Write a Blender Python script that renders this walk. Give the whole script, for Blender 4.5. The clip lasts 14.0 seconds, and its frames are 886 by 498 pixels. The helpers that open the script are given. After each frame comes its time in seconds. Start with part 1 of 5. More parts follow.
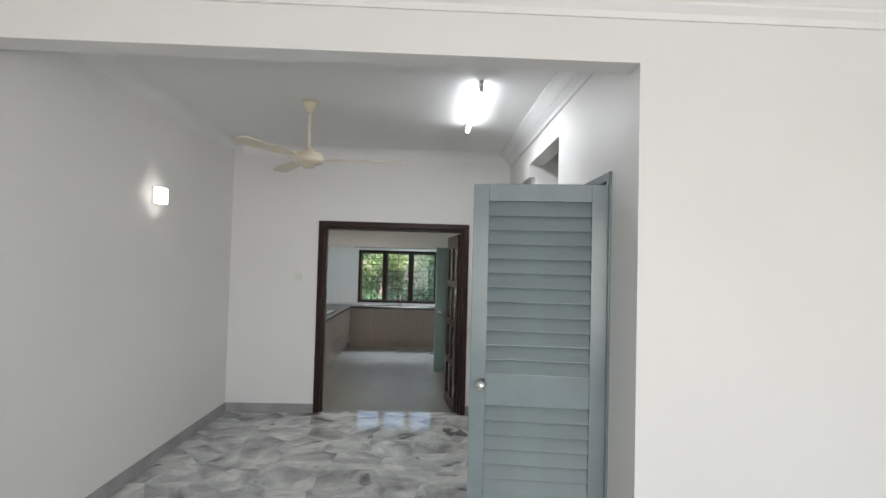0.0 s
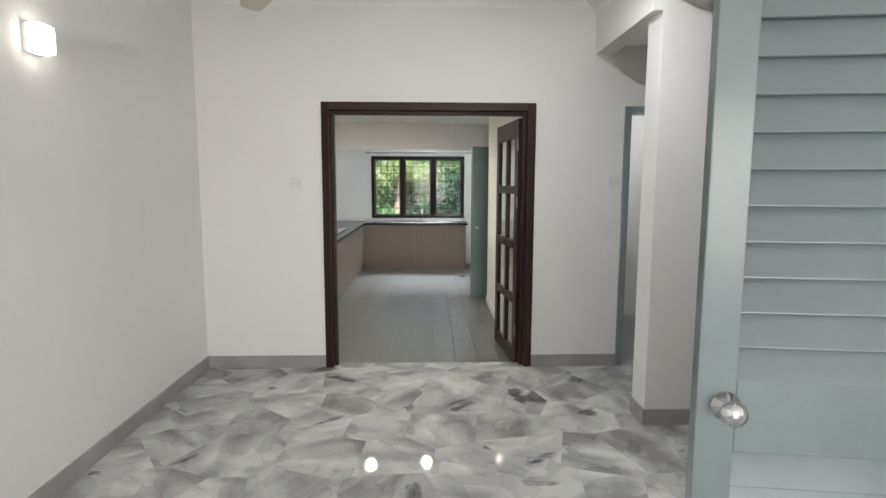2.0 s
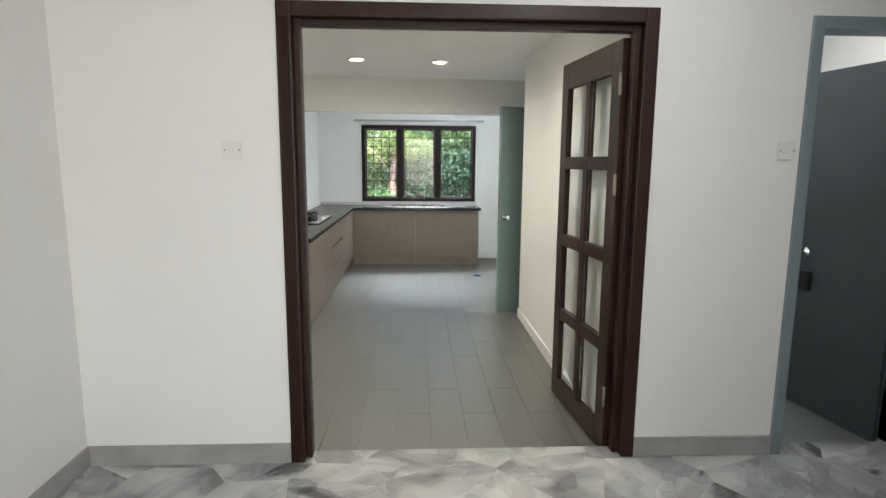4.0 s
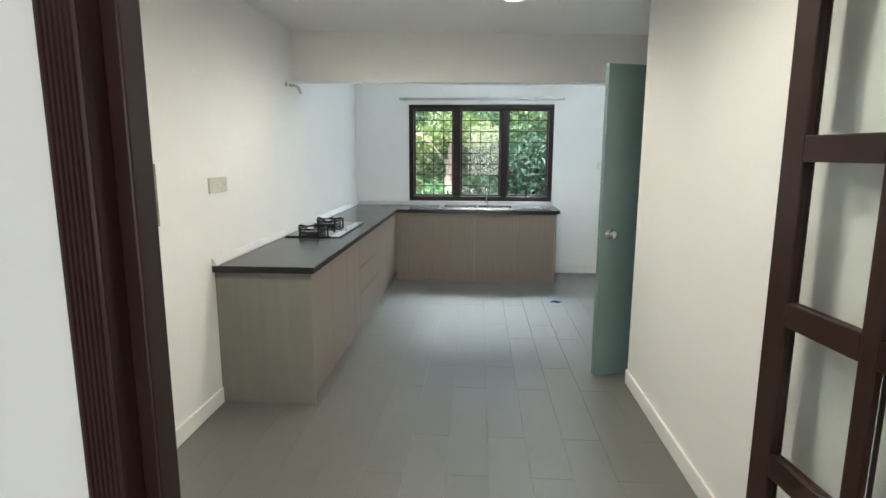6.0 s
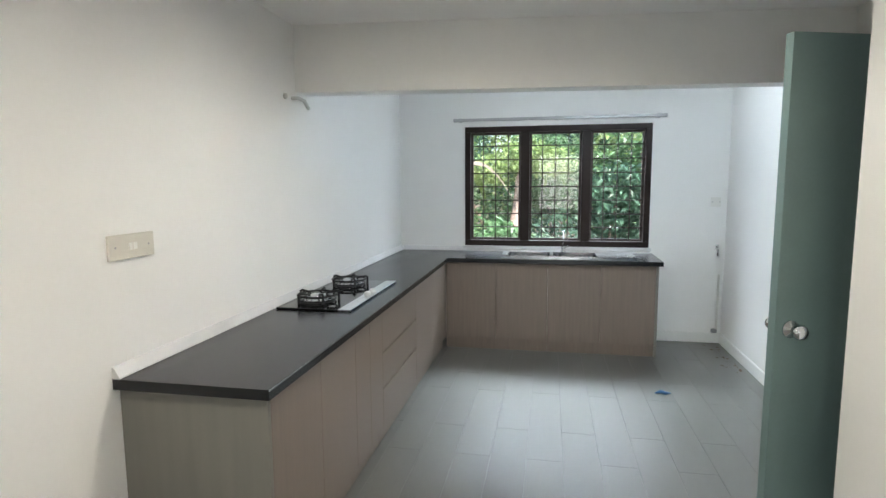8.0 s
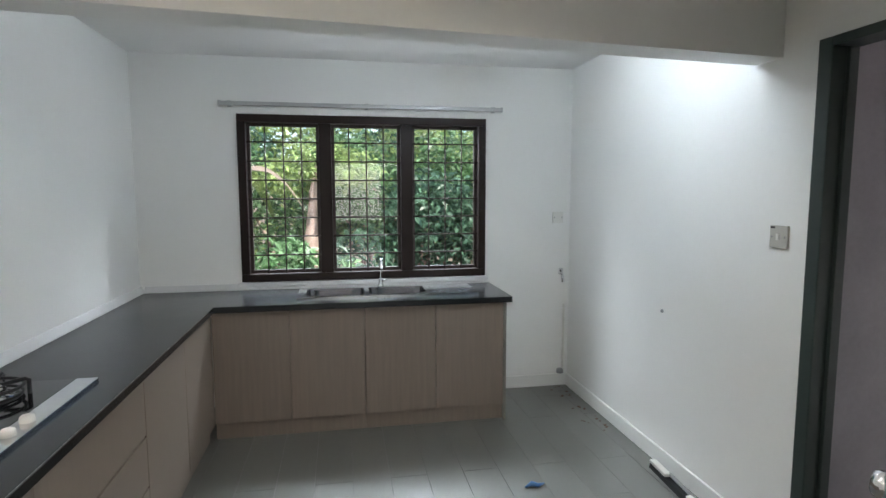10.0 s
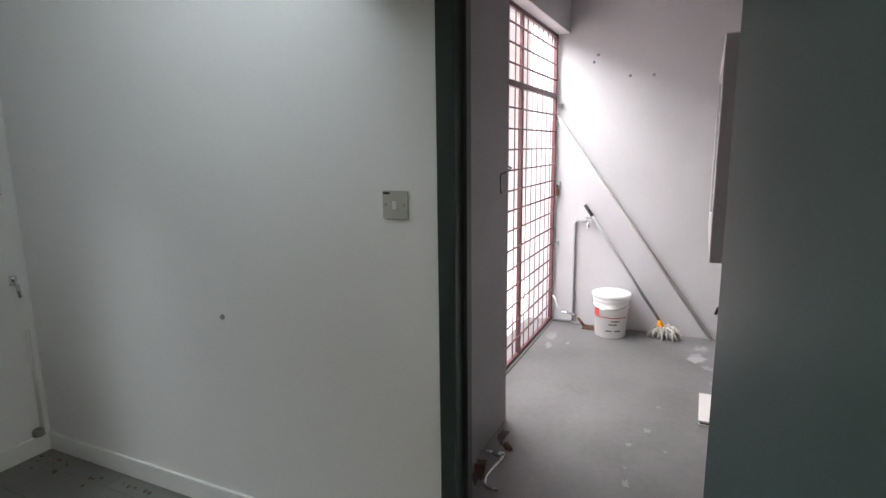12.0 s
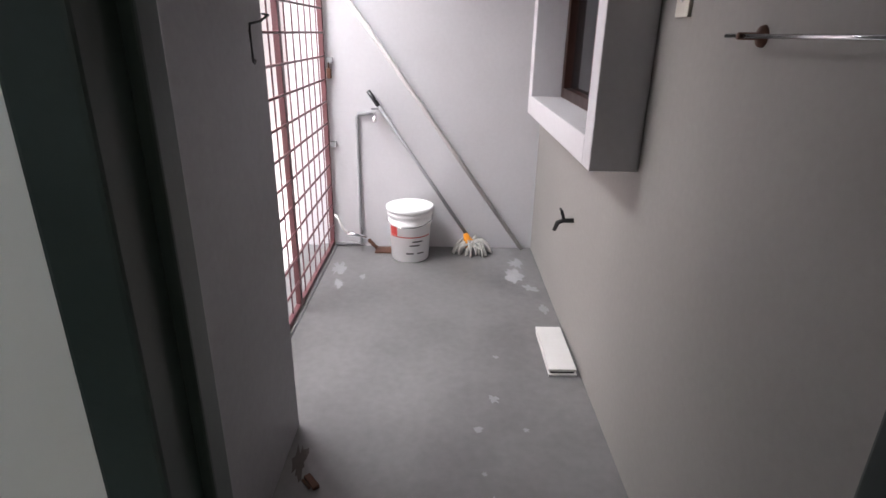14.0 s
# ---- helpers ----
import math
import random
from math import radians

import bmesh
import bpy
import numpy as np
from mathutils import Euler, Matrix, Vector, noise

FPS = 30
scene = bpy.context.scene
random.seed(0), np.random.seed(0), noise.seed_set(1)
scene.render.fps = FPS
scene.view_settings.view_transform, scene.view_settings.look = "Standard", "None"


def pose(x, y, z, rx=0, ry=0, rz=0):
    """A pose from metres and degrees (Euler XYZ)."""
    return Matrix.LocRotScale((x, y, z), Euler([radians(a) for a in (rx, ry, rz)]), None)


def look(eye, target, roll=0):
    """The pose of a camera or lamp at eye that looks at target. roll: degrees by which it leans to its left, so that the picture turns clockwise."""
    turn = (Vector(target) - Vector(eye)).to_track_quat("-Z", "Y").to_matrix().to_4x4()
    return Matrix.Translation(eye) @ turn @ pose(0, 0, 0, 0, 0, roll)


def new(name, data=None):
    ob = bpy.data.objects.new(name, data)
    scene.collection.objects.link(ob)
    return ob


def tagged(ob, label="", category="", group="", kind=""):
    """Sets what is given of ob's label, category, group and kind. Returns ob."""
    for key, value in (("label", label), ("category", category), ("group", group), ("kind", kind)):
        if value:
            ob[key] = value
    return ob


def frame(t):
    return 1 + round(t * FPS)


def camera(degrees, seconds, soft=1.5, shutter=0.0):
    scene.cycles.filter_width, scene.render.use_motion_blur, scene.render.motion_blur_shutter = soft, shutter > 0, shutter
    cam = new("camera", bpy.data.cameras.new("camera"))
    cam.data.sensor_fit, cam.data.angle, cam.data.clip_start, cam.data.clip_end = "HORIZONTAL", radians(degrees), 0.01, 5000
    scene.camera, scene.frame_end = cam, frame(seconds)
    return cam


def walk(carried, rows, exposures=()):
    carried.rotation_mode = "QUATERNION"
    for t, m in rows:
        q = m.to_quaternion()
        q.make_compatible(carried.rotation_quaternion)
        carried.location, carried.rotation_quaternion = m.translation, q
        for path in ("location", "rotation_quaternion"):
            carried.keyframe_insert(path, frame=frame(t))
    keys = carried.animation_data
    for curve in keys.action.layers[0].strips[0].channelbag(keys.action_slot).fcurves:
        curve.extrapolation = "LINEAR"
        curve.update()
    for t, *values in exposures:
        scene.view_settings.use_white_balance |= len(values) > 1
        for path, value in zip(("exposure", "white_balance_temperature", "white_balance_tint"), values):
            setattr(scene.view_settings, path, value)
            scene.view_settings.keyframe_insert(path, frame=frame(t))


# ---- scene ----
cam = camera(76.9, 14.0)
PATH = [
    (0, (0.08, -0.096, 1.657), (0.155, 1.901, 1.728), 1.5),
    (0.5, (-0.077, 0.324, 1.635), (-0.074, 2.324, 1.635), 1.0),
    (1, (-0.118, 0.792, 1.591), (-0.143, 2.789, 1.491), 0.7),
    (1.5, (-0.2, 1.272, 1.56), (-0.183, 3.264, 1.382), 0.3),
    (2, (-0.248, 1.749, 1.533), (-0.195, 3.735, 1.298), 0.2),
    (2.5, (-0.281, 2.231, 1.523), (-0.224, 4.211, 1.247), 0.5),
    (3, (-0.365, 2.704, 1.531), (-0.273, 4.679, 1.228), 0.2),
    (3.2, (-0.398, 2.896, 1.516), (-0.296, 4.871, 1.216), 0.3),
    (5.3, (-0.515, 4.922, 1.462), (-0.485, 6.896, 1.139), 0.5),
    (5.5, (-0.509, 5.089, 1.465), (-0.51, 7.063, 1.143), 0.2),
    (6, (-0.466, 5.488, 1.462), (-0.589, 7.455, 1.12), 0.2),
    (6.5, (-0.45, 5.852, 1.466), (-0.707, 7.806, 1.127), -0.3),
    (7, (-0.447, 6.202, 1.471), (-0.823, 8.141, 1.158), -0.5),
    (7.2, (-0.437, 6.346, 1.468), (-0.859, 8.277, 1.165), -0.3),
    (9.3, (-0.678, 7.855, 1.533), (-0.684, 9.850, 1.384), -0.5),
    (9.5, (-0.691, 8.005, 1.53), (-0.605, 9.997, 1.374), -0.4),
    (10, (-0.64, 8.393, 1.496), (-0.28, 10.349, 1.293), -0.1),
    (10.5, (-0.629, 8.742, 1.479), (0.202, 10.540, 1.201), -0.7),
    (11, (-0.607, 9.030, 1.476), (0.632, 10.564, 1.139), -0.5),
    (11.5, (-0.507, 9.278, 1.489), (1.047, 10.490, 1.143), -0.5),
    (12, (-0.455, 9.466, 1.498), (1.325, 10.301, 1.135), -0.7),
    (12.5, (-0.305, 9.636, 1.472), (1.588, 10.134, 1.059), -0.6),
    (13, (0.008, 9.705, 1.42), (1.911, 10.004, 0.885), 0.1),
    (13.5, (0.356, 9.814, 1.34), (2.239, 9.933, 0.676), 0.9),
    (14, (0.683, 9.895, 1.341), (2.548, 9.891, 0.619), 1.0),
]
EXPOSURES = [(0, 0.92, 6400, 9), (1.0, 1.17, 6500, 10), (2, 1.33, 6650, 10), (3, 1.5, 6600, 10), (5.5, 1.48, 6450, 6), (7.0, 1.55, 6200, 8), (9.5, 1.05, 6450, 10), (10.3, 0.9, 6450, 10), (11.0, 0.65, 6500, 10), (11.5, 0.55, 6500, 10), (12, 0.0, 6700, 10), (12.5, -0.2, 6700, 11), (13.2, -0.36, 6600, 12), (14, -0.2, 6600, 12)]
walk(cam, [(t, look(eye, target, roll)) for t, eye, target, roll in PATH], EXPOSURES)


# ---- light ----
world = bpy.data.worlds.new("world")
scene.world = world
world.use_nodes = True
wn, wl = world.node_tree.nodes, world.node_tree.links
sky = wn.new("ShaderNodeTexSky")
sky.sky_type, sky.sun_disc = "NISHITA", False
sky.sun_elevation, sky.sun_rotation = radians(60), radians(158)
wl.new(sky.outputs[0], wn["Background"].inputs[0])
wn["Background"].inputs[1].default_value = 0.15


def lamp(name, kind, power, colour, m, **kw):
    data = bpy.data.lights.new(name, kind)
    data.energy, data.color = power, colour
    for key, value in kw.items():
        if key == "size":
            data.size = value
        elif key == "size_y":
            data.shape, data.size_y = "RECTANGLE", value
        elif key == "angle":
            data.angle = value
        elif key == "radius":
            data.shadow_soft_size = value
        elif key == "spot":
            data.spot_size, data.spot_blend = value, 0.8
    ob = new(name, data)
    ob.matrix_world = m
    return ob


SUN = lamp("sun", "SUN", 5.0, (1, 0.95, 0.87), look((9, -9, 52), (0, 13, 0)), angle=radians(0.6))
# area lamps added for daylight: living room's unseen front window, kitchen window, yard's grille
lamp("front_daylight", "AREA", 71, (1, 0.97, 0.93), look((1.2, -3.42, 1.5), (1.2, 3, 1.4)), size=4.2, size_y=2.0)
# added sky light, hung outside above the window head and out of view
lamp("kitchen_sky_fill", "AREA", 280, (0.84, 0.93, 1), look((-0.45, 13.6, 3.3), (-0.45, 10.7, 0.7)), size=2.2, size_y=1.2)
# added lamp beyond the gate, higher than its lintel, brightening the yard
lamp("yard_sky_fill", "AREA", 300, (0.95, 0.96, 1), look((3.2, 11.58, 3.15), (3.45, 10.15, 0.1)), size=2.0, size_y=1.0)
# added fill under the closed stair ceiling, where no window or fitting is built
lamp("stair_fill", "AREA", 0.45, (1, 0.98, 0.95), look((2.6, 4.6, 4.9), (2.6, 4.6, 0)), size=1.4, size_y=0.9)
# tube, bracket light and downlights
lamp("tube_glow", "AREA", 8.5, (0.95, 0.97, 1), look((0.47, 4.42, 2.913), (0.47, 4.42, 0)), size=0.03, size_y=1.15)
# the pair at y=7.35 is unseen, assumed from the warm passage walls
DOWNLIGHTS = [(-1.04, 9.0), (-0.265, 9.08), (-1.04, 7.35), (-0.265, 7.35)]
for x, y in DOWNLIGHTS:
    lamp("downlight_glow", "SPOT", 16, (1, 0.92, 0.79), look((x, y + 0.135, 2.385), (x, y + 0.135, 0)), radius=0.06, spot=radians(165))
# fill lamp added in the bathroom without a fitting
lamp("bathroom_fill", "POINT", 7, (0.95, 0.97, 1), pose(2.0, 7.3, 2.2), radius=0.15)


# ---- materials ----
def mat(name, base, rough=0.6, metal=0.0, vary=0.06, scale=6.0, bump=0.05, fine=90.0, per_piece=0.0, stretch=(1, 1, 1), spec=0.5, coat=0.0):
    """A surface with colour variation at a coarse and a fine scale and fine relief."""
    m = bpy.data.materials.new(name)
    m.use_nodes = True
    n, l = m.node_tree.nodes, m.node_tree.links
    b = n["Principled BSDF"]
    b.inputs["Roughness"].default_value, b.inputs["Metallic"].default_value = rough, metal
    b.inputs["Specular IOR Level"].default_value = spec
    b.inputs["Coat Weight"].default_value = coat
    tc = n.new("ShaderNodeTexCoord")
    mp = n.new("ShaderNodeMapping")
    mp.inputs["Scale"].default_value = stretch
    l.new(tc.outputs["Object"], mp.inputs[0])
    big, small = n.new("ShaderNodeTexNoise"), n.new("ShaderNodeTexNoise")
    big.inputs["Scale"].default_value, small.inputs["Scale"].default_value = scale, fine
    big.inputs["Detail"].default_value = 4
    for t in (big, small):
        l.new(mp.outputs[0], t.inputs["Vector"])
    add = n.new("ShaderNodeMath")
    add.operation = "MULTIPLY_ADD"
    add.inputs[1].default_value = 0.35
    l.new(small.outputs["Fac"], add.inputs[0])
    l.new(big.outputs["Fac"], add.inputs[2])
    ramp = n.new("ShaderNodeMapRange")
    ramp.inputs["From Min"].default_value, ramp.inputs["From Max"].default_value = 0.35, 1.0
    ramp.inputs["To Min"].default_value, ramp.inputs["To Max"].default_value = 1 - vary, 1 + vary
    l.new(add.outputs[0], ramp.inputs["Value"])
    value = ramp.outputs[0]
    if per_piece:
        info, pr, mul = n.new("ShaderNodeObjectInfo"), n.new("ShaderNodeMapRange"), n.new("ShaderNodeMath")
        pr.inputs["To Min"].default_value, pr.inputs["To Max"].default_value = 1 - per_piece, 1 + per_piece
        mul.operation = "MULTIPLY"
        l.new(info.outputs["Random"], pr.inputs["Value"])
        l.new(pr.outputs[0], mul.inputs[0])
        l.new(value, mul.inputs[1])
        value = mul.outputs[0]
    mix = n.new("ShaderNodeVectorMath")
    mix.operation = "SCALE"
    mix.inputs[0].default_value = base
    l.new(value, mix.inputs["Scale"])
    l.new(mix.outputs[0], b.inputs["Base Color"])
    rr = n.new("ShaderNodeMapRange")
    rr.inputs["To Min"].default_value, rr.inputs["To Max"].default_value = max(0.02, rough * 0.8), min(1, rough * 1.2)
    l.new(big.outputs["Fac"], rr.inputs["Value"])
    l.new(rr.outputs[0], b.inputs["Roughness"])
    if bump:
        bp = n.new("ShaderNodeBump")
        bp.inputs["Strength"].default_value, bp.inputs["Distance"].default_value = bump, 0.004
        l.new(add.outputs[0], bp.inputs["Height"])
        l.new(bp.outputs[0], b.inputs["Normal"])
    return m


def marble():
    """Polished grey-white marble: cloudy patches, dark veins, each slab cut from another part of the stone."""
    m = bpy.data.materials.new("marble")
    m.use_nodes = True
    n, l = m.node_tree.nodes, m.node_tree.links
    b = n["Principled BSDF"]
    b.inputs["Roughness"].default_value, b.inputs["Specular IOR Level"].default_value = 0.05, 0.34
    tc, info = n.new("ShaderNodeTexCoord"), n.new("ShaderNodeObjectInfo")
    rot = n.new("ShaderNodeVectorRotate")
    rot.rotation_type = "Z_AXIS"
    ang = n.new("ShaderNodeMath")
    ang.operation, ang.inputs[1].default_value = "MULTIPLY", 37.0
    l.new(info.outputs["Random"], ang.inputs[0])
    l.new(tc.outputs["Object"], rot.inputs["Vector"])
    l.new(ang.outputs[0], rot.inputs["Angle"])
    off = n.new("ShaderNodeVectorMath")
    off.operation = "MULTIPLY_ADD"
    off.inputs[1].default_value, off.inputs[2].default_value = (1, 1, 1), (0, 0, 0)
    sc = n.new("ShaderNodeVectorMath")
    sc.operation = "SCALE"
    sc.inputs[0].default_value = (31, 17, 23)
    l.new(info.outputs["Random"], sc.inputs["Scale"])
    l.new(rot.outputs[0], off.inputs[0])
    l.new(sc.outputs[0], off.inputs[2])
    st = n.new("ShaderNodeMapping")
    st.inputs["Scale"].default_value = (1.0, 1.45, 1)
    l.new(off.outputs[0], st.inputs[0])
    cloud = n.new("ShaderNodeTexNoise")
    cloud.inputs["Scale"].default_value, cloud.inputs["Detail"].default_value, cloud.inputs["Distortion"].default_value = 2.5, 9, 0.5
    vein = n.new("ShaderNodeTexNoise")
    vein.inputs["Scale"].default_value, vein.inputs["Detail"].default_value, vein.inputs["Distortion"].default_value = 1.8, 9, 1.0
    l.new(st.outputs[0], cloud.inputs["Vector"])
    l.new(st.outputs[0], vein.inputs["Vector"])
    cr = n.new("ShaderNodeValToRGB")
    e = cr.color_ramp.elements
    e[0].position, e[0].color = 0.31, (0.25, 0.252, 0.248, 1)
    e[1].position, e[1].color = 0.64, (0.60, 0.61, 0.59, 1)
    mid = e.new(0.47)
    mid.color = (0.42, 0.425, 0.43, 1)
    l.new(cloud.outputs["Fac"], cr.inputs[0])
    vr = n.new("ShaderNodeValToRGB")
    v = vr.color_ramp.elements
    v[0].position, v[0].color = 0.31, (0.16, 0.16, 0.17, 1)
    v[1].position, v[1].color = 0.36, (1, 1, 1, 1)
    l.new(vein.outputs["Fac"], vr.inputs[0])
    warp = n.new("ShaderNodeVectorMath")
    warp.operation = "MULTIPLY_ADD"
    warp.inputs[1].default_value = (0.35, 0.35, 0.35)
    l.new(vein.outputs["Color"], warp.inputs[0])
    l.new(st.outputs[0], warp.inputs[2])
    frag, edge = n.new("ShaderNodeTexVoronoi"), n.new("ShaderNodeTexVoronoi")
    edge.feature = "DISTANCE_TO_EDGE"
    for v_ in (frag, edge):
        v_.inputs["Scale"].default_value = 5.2
        l.new(warp.outputs[0], v_.inputs["Vector"])
    fv = n.new("ShaderNodeMapRange")
    fv.inputs["To Min"].default_value, fv.inputs["To Max"].default_value = 0.78, 1.17
    l.new(frag.outputs["Color"], fv.inputs["Value"])
    ev = n.new("ShaderNodeMapRange")
    ev.inputs["From Min"].default_value, ev.inputs["From Max"].default_value = 0.0, 0.035
    ev.inputs["To Min"].default_value, ev.inputs["To Max"].default_value = 0.0, 1.0
    l.new(edge.outputs["Distance"], ev.inputs["Value"])
    gate_ = n.new("ShaderNodeMapRange")
    gate_.inputs["From Min"].default_value, gate_.inputs["From Max"].default_value = 0.50, 0.62
    l.new(cloud.outputs["Fac"], gate_.inputs["Value"])
    em = n.new("ShaderNodeMath")
    em.operation = "MAXIMUM"
    l.new(ev.outputs[0], em.inputs[0])
    l.new(gate_.outputs[0], em.inputs[1])
    er = n.new("ShaderNodeMapRange")
    er.inputs["To Min"].default_value, er.inputs["To Max"].default_value = 0.84, 1.0
    l.new(em.outputs[0], er.inputs["Value"])
    fe = n.new("ShaderNodeMath")
    fe.operation = "MULTIPLY"
    l.new(fv.outputs[0], fe.inputs[0])
    l.new(er.outputs[0], fe.inputs[1])
    fs = n.new("ShaderNodeVectorMath")
    fs.operation = "SCALE"
    l.new(cr.outputs[0], fs.inputs[0])
    l.new(fe.outputs[0], fs.inputs["Scale"])
    mx = n.new("ShaderNodeMix")
    mx.data_type, mx.blend_type = "RGBA", "MULTIPLY"
    mx.inputs[0].default_value = 0.8
    l.new(fs.outputs[0], mx.inputs[6])
    l.new(vr.outputs[0], mx.inputs[7])
    tone, tm = n.new("ShaderNodeMapRange"), n.new("ShaderNodeVectorMath")
    tone.inputs["To Min"].default_value, tone.inputs["To Max"].default_value = 0.95, 1.04
    fr = n.new("ShaderNodeMath")
    fr.operation = "FRACT"
    m7 = n.new("ShaderNodeMath")
    m7.operation, m7.inputs[1].default_value = "MULTIPLY", 7.31
    l.new(info.outputs["Random"], m7.inputs[0])
    l.new(m7.outputs[0], fr.inputs[0])
    l.new(fr.outputs[0], tone.inputs["Value"])
    tm.operation = "SCALE"
    l.new(mx.outputs[2], tm.inputs[0])
    l.new(tone.outputs[0], tm.inputs["Scale"])
    l.new(tm.outputs[0], b.inputs["Base Color"])
    return m


def glow(name, colour, strength):
    m = bpy.data.materials.new(name)
    m.use_nodes = True
    b = m.node_tree.nodes["Principled BSDF"]
    b.inputs["Base Color"].default_value = (0.8, 0.8, 0.8, 1)
    b.inputs["Emission Color"].default_value = (*colour, 1)
    b.inputs["Emission Strength"].default_value = strength
    return m


def leaf(name, base, rough=0.37):
    """A thin leaf: gloss above, light that shines through it, each leaf of its own tone."""
    m = mat(name, base, rough, vary=0.35, scale=3, bump=0)
    n, l = m.node_tree.nodes, m.node_tree.links
    b, out = n["Principled BSDF"], n["Material Output"]
    geo, tone, sc = n.new("ShaderNodeNewGeometry"), n.new("ShaderNodeMapRange"), n.new("ShaderNodeVectorMath")
    tone.inputs["To Min"].default_value, tone.inputs["To Max"].default_value = 0.55, 1.5
    l.new(geo.outputs["Random Per Island"], tone.inputs["Value"])
    sc.operation = "SCALE"
    l.new(b.inputs["Base Color"].links[0].from_socket, sc.inputs[0])
    l.new(tone.outputs[0], sc.inputs["Scale"])
    l.new(sc.outputs[0], b.inputs["Base Color"])
    tr, mx = n.new("ShaderNodeBsdfTranslucent"), n.new("ShaderNodeMixShader")
    l.new(sc.outputs[0], tr.inputs["Color"])
    mx.inputs[0].default_value = 0.4
    l.new(b.outputs[0], mx.inputs[1])
    l.new(tr.outputs[0], mx.inputs[2])
    l.new(mx.outputs[0], out.inputs["Surface"])
    return m


def clear_glass(name, colour=(1, 1, 1), rough=0.0):
    m = bpy.data.materials.new(name)
    m.use_nodes = True
    b = m.node_tree.nodes["Principled BSDF"]
    b.inputs["Base Color"].default_value = (*colour, 1)
    b.inputs["Transmission Weight"].default_value = 1
    b.inputs["Roughness"].default_value = rough
    b.inputs["IOR"].default_value = 1.33
    return m


PAINT = mat("white_wall_paint", (0.80, 0.79, 0.775), 0.55, vary=0.025, scale=1.3, bump=0.06, fine=60)
PAINT_K = mat("kitchen_wall_paint", (0.83, 0.828, 0.812), 0.45, vary=0.03, scale=1.5, bump=0.06, fine=50)
CEIL = mat("ceiling_paint", (0.84, 0.838, 0.83), 0.75, vary=0.03, scale=1.0, bump=0.04)
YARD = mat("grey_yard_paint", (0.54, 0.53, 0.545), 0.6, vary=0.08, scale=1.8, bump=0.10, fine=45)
# right wall: browner copy, darkened so its colour carries the weaker light
YARD_R_DIM = mat("brown_grey_yard_paint_dimmed", (0.265, 0.254, 0.238), 0.6, vary=0.12, scale=1.6, bump=0.10, fine=45)
# the pier's shade is put into this darker copy of the yard paint
YARD_PIER_DIM = mat("grey_pier_paint_dimmed", (0.25, 0.245, 0.258), 0.5, vary=0.18, scale=2.2, bump=0.12, fine=45)
MARBLE = marble()
SKIRTSTONE = mat("grey_marble_skirting", (0.33, 0.32, 0.32), 0.22, vary=0.22, scale=4, bump=0.02, fine=12)
SKIRT = mat("white_skirting", (0.80, 0.80, 0.78), 0.4, vary=0.03)
GREYDOOR = mat("grey_gloss_paint", (0.205, 0.25, 0.265), 0.22, vary=0.10, scale=4, bump=0.10, fine=30)
GREENDOOR = mat("blue_green_paint", (0.145, 0.215, 0.215), 0.38, vary=0.10, scale=3, bump=0.06)
BATHDOOR = mat("slate_door_paint", (0.080, 0.098, 0.108), 0.40, vary=0.12, scale=4, bump=0.06)
GREENFRAME = mat("dark_green_frame_paint", (0.030, 0.044, 0.042), 0.38, vary=0.18, scale=5, bump=0.10)
WOOD = mat("dark_red_wood", (0.030, 0.0115, 0.0085), 0.37, vary=0.28, scale=3, bump=0.08, stretch=(5, 5, 1.0), spec=0.3)
STAIRWOOD = mat("red_brown_stair_wood", (0.085, 0.022, 0.014), 0.22, vary=0.30, scale=3, bump=0.06, stretch=(1.2, 12, 12), coat=0.2)
LAMINATE = mat("taupe_wood_laminate", (0.200, 0.160, 0.132), 0.42, vary=0.12, scale=3, bump=0.03, stretch=(16, 16, 0.9), fine=40)
ENDPANEL = mat("grey_laminate_panel", (0.200, 0.193, 0.170), 0.45, vary=0.09, scale=2, bump=0.03, stretch=(10, 10, 1))
WORKTOP = mat("dark_grey_worktop", (0.014, 0.0145, 0.016), 0.22, vary=0.10, scale=2.5, bump=0, fine=220, spec=0.32)
UPSTAND = mat("pale_upstand", (0.62, 0.62, 0.62), 0.35, vary=0.08)
PLANK = mat("grey_floor_tile", (0.118, 0.118, 0.109), 0.36, vary=0.12, scale=2.0, bump=0.004, fine=30, per_piece=0.04, stretch=(3, 0.7, 1), spec=1.0)
GROUT = mat("grey_grout", (0.14, 0.14, 0.135), 0.8, vary=0.15)
YARDFLOOR = mat("grey_yard_floor", (0.155, 0.151, 0.152), 0.36, vary=0.34, scale=2.2, bump=0.10, fine=24, spec=0.8)
DARKFRAME = mat("dark_window_wood", (0.013, 0.006, 0.005), 0.45, spec=0.25, vary=0.2, scale=3, bump=0.06, stretch=(5, 5, 1))
# sink bowls: darker steel, the hollow's shade is put into its colour
BOWL_STEEL_SHADED = mat("shaded_bowl_steel", (0.20, 0.20, 0.22), 0.22, 1.0, vary=0.08, bump=0.02)
STEEL = mat("stainless_steel", (0.66, 0.67, 0.69), 0.14, 1.0, vary=0.05, bump=0.02, stretch=(1, 12, 1))
CHROME = mat("chrome", (0.75, 0.75, 0.76), 0.08, 1.0, vary=0.03, bump=0)
WORNSTEEL = mat("worn_hinge_steel", (0.34, 0.30, 0.26), 0.42, 0.8, vary=0.3, scale=30, bump=0.1)
BRASS = mat("worn_brass", (0.42, 0.33, 0.18), 0.3, 1.0, vary=0.15, bump=0.03)
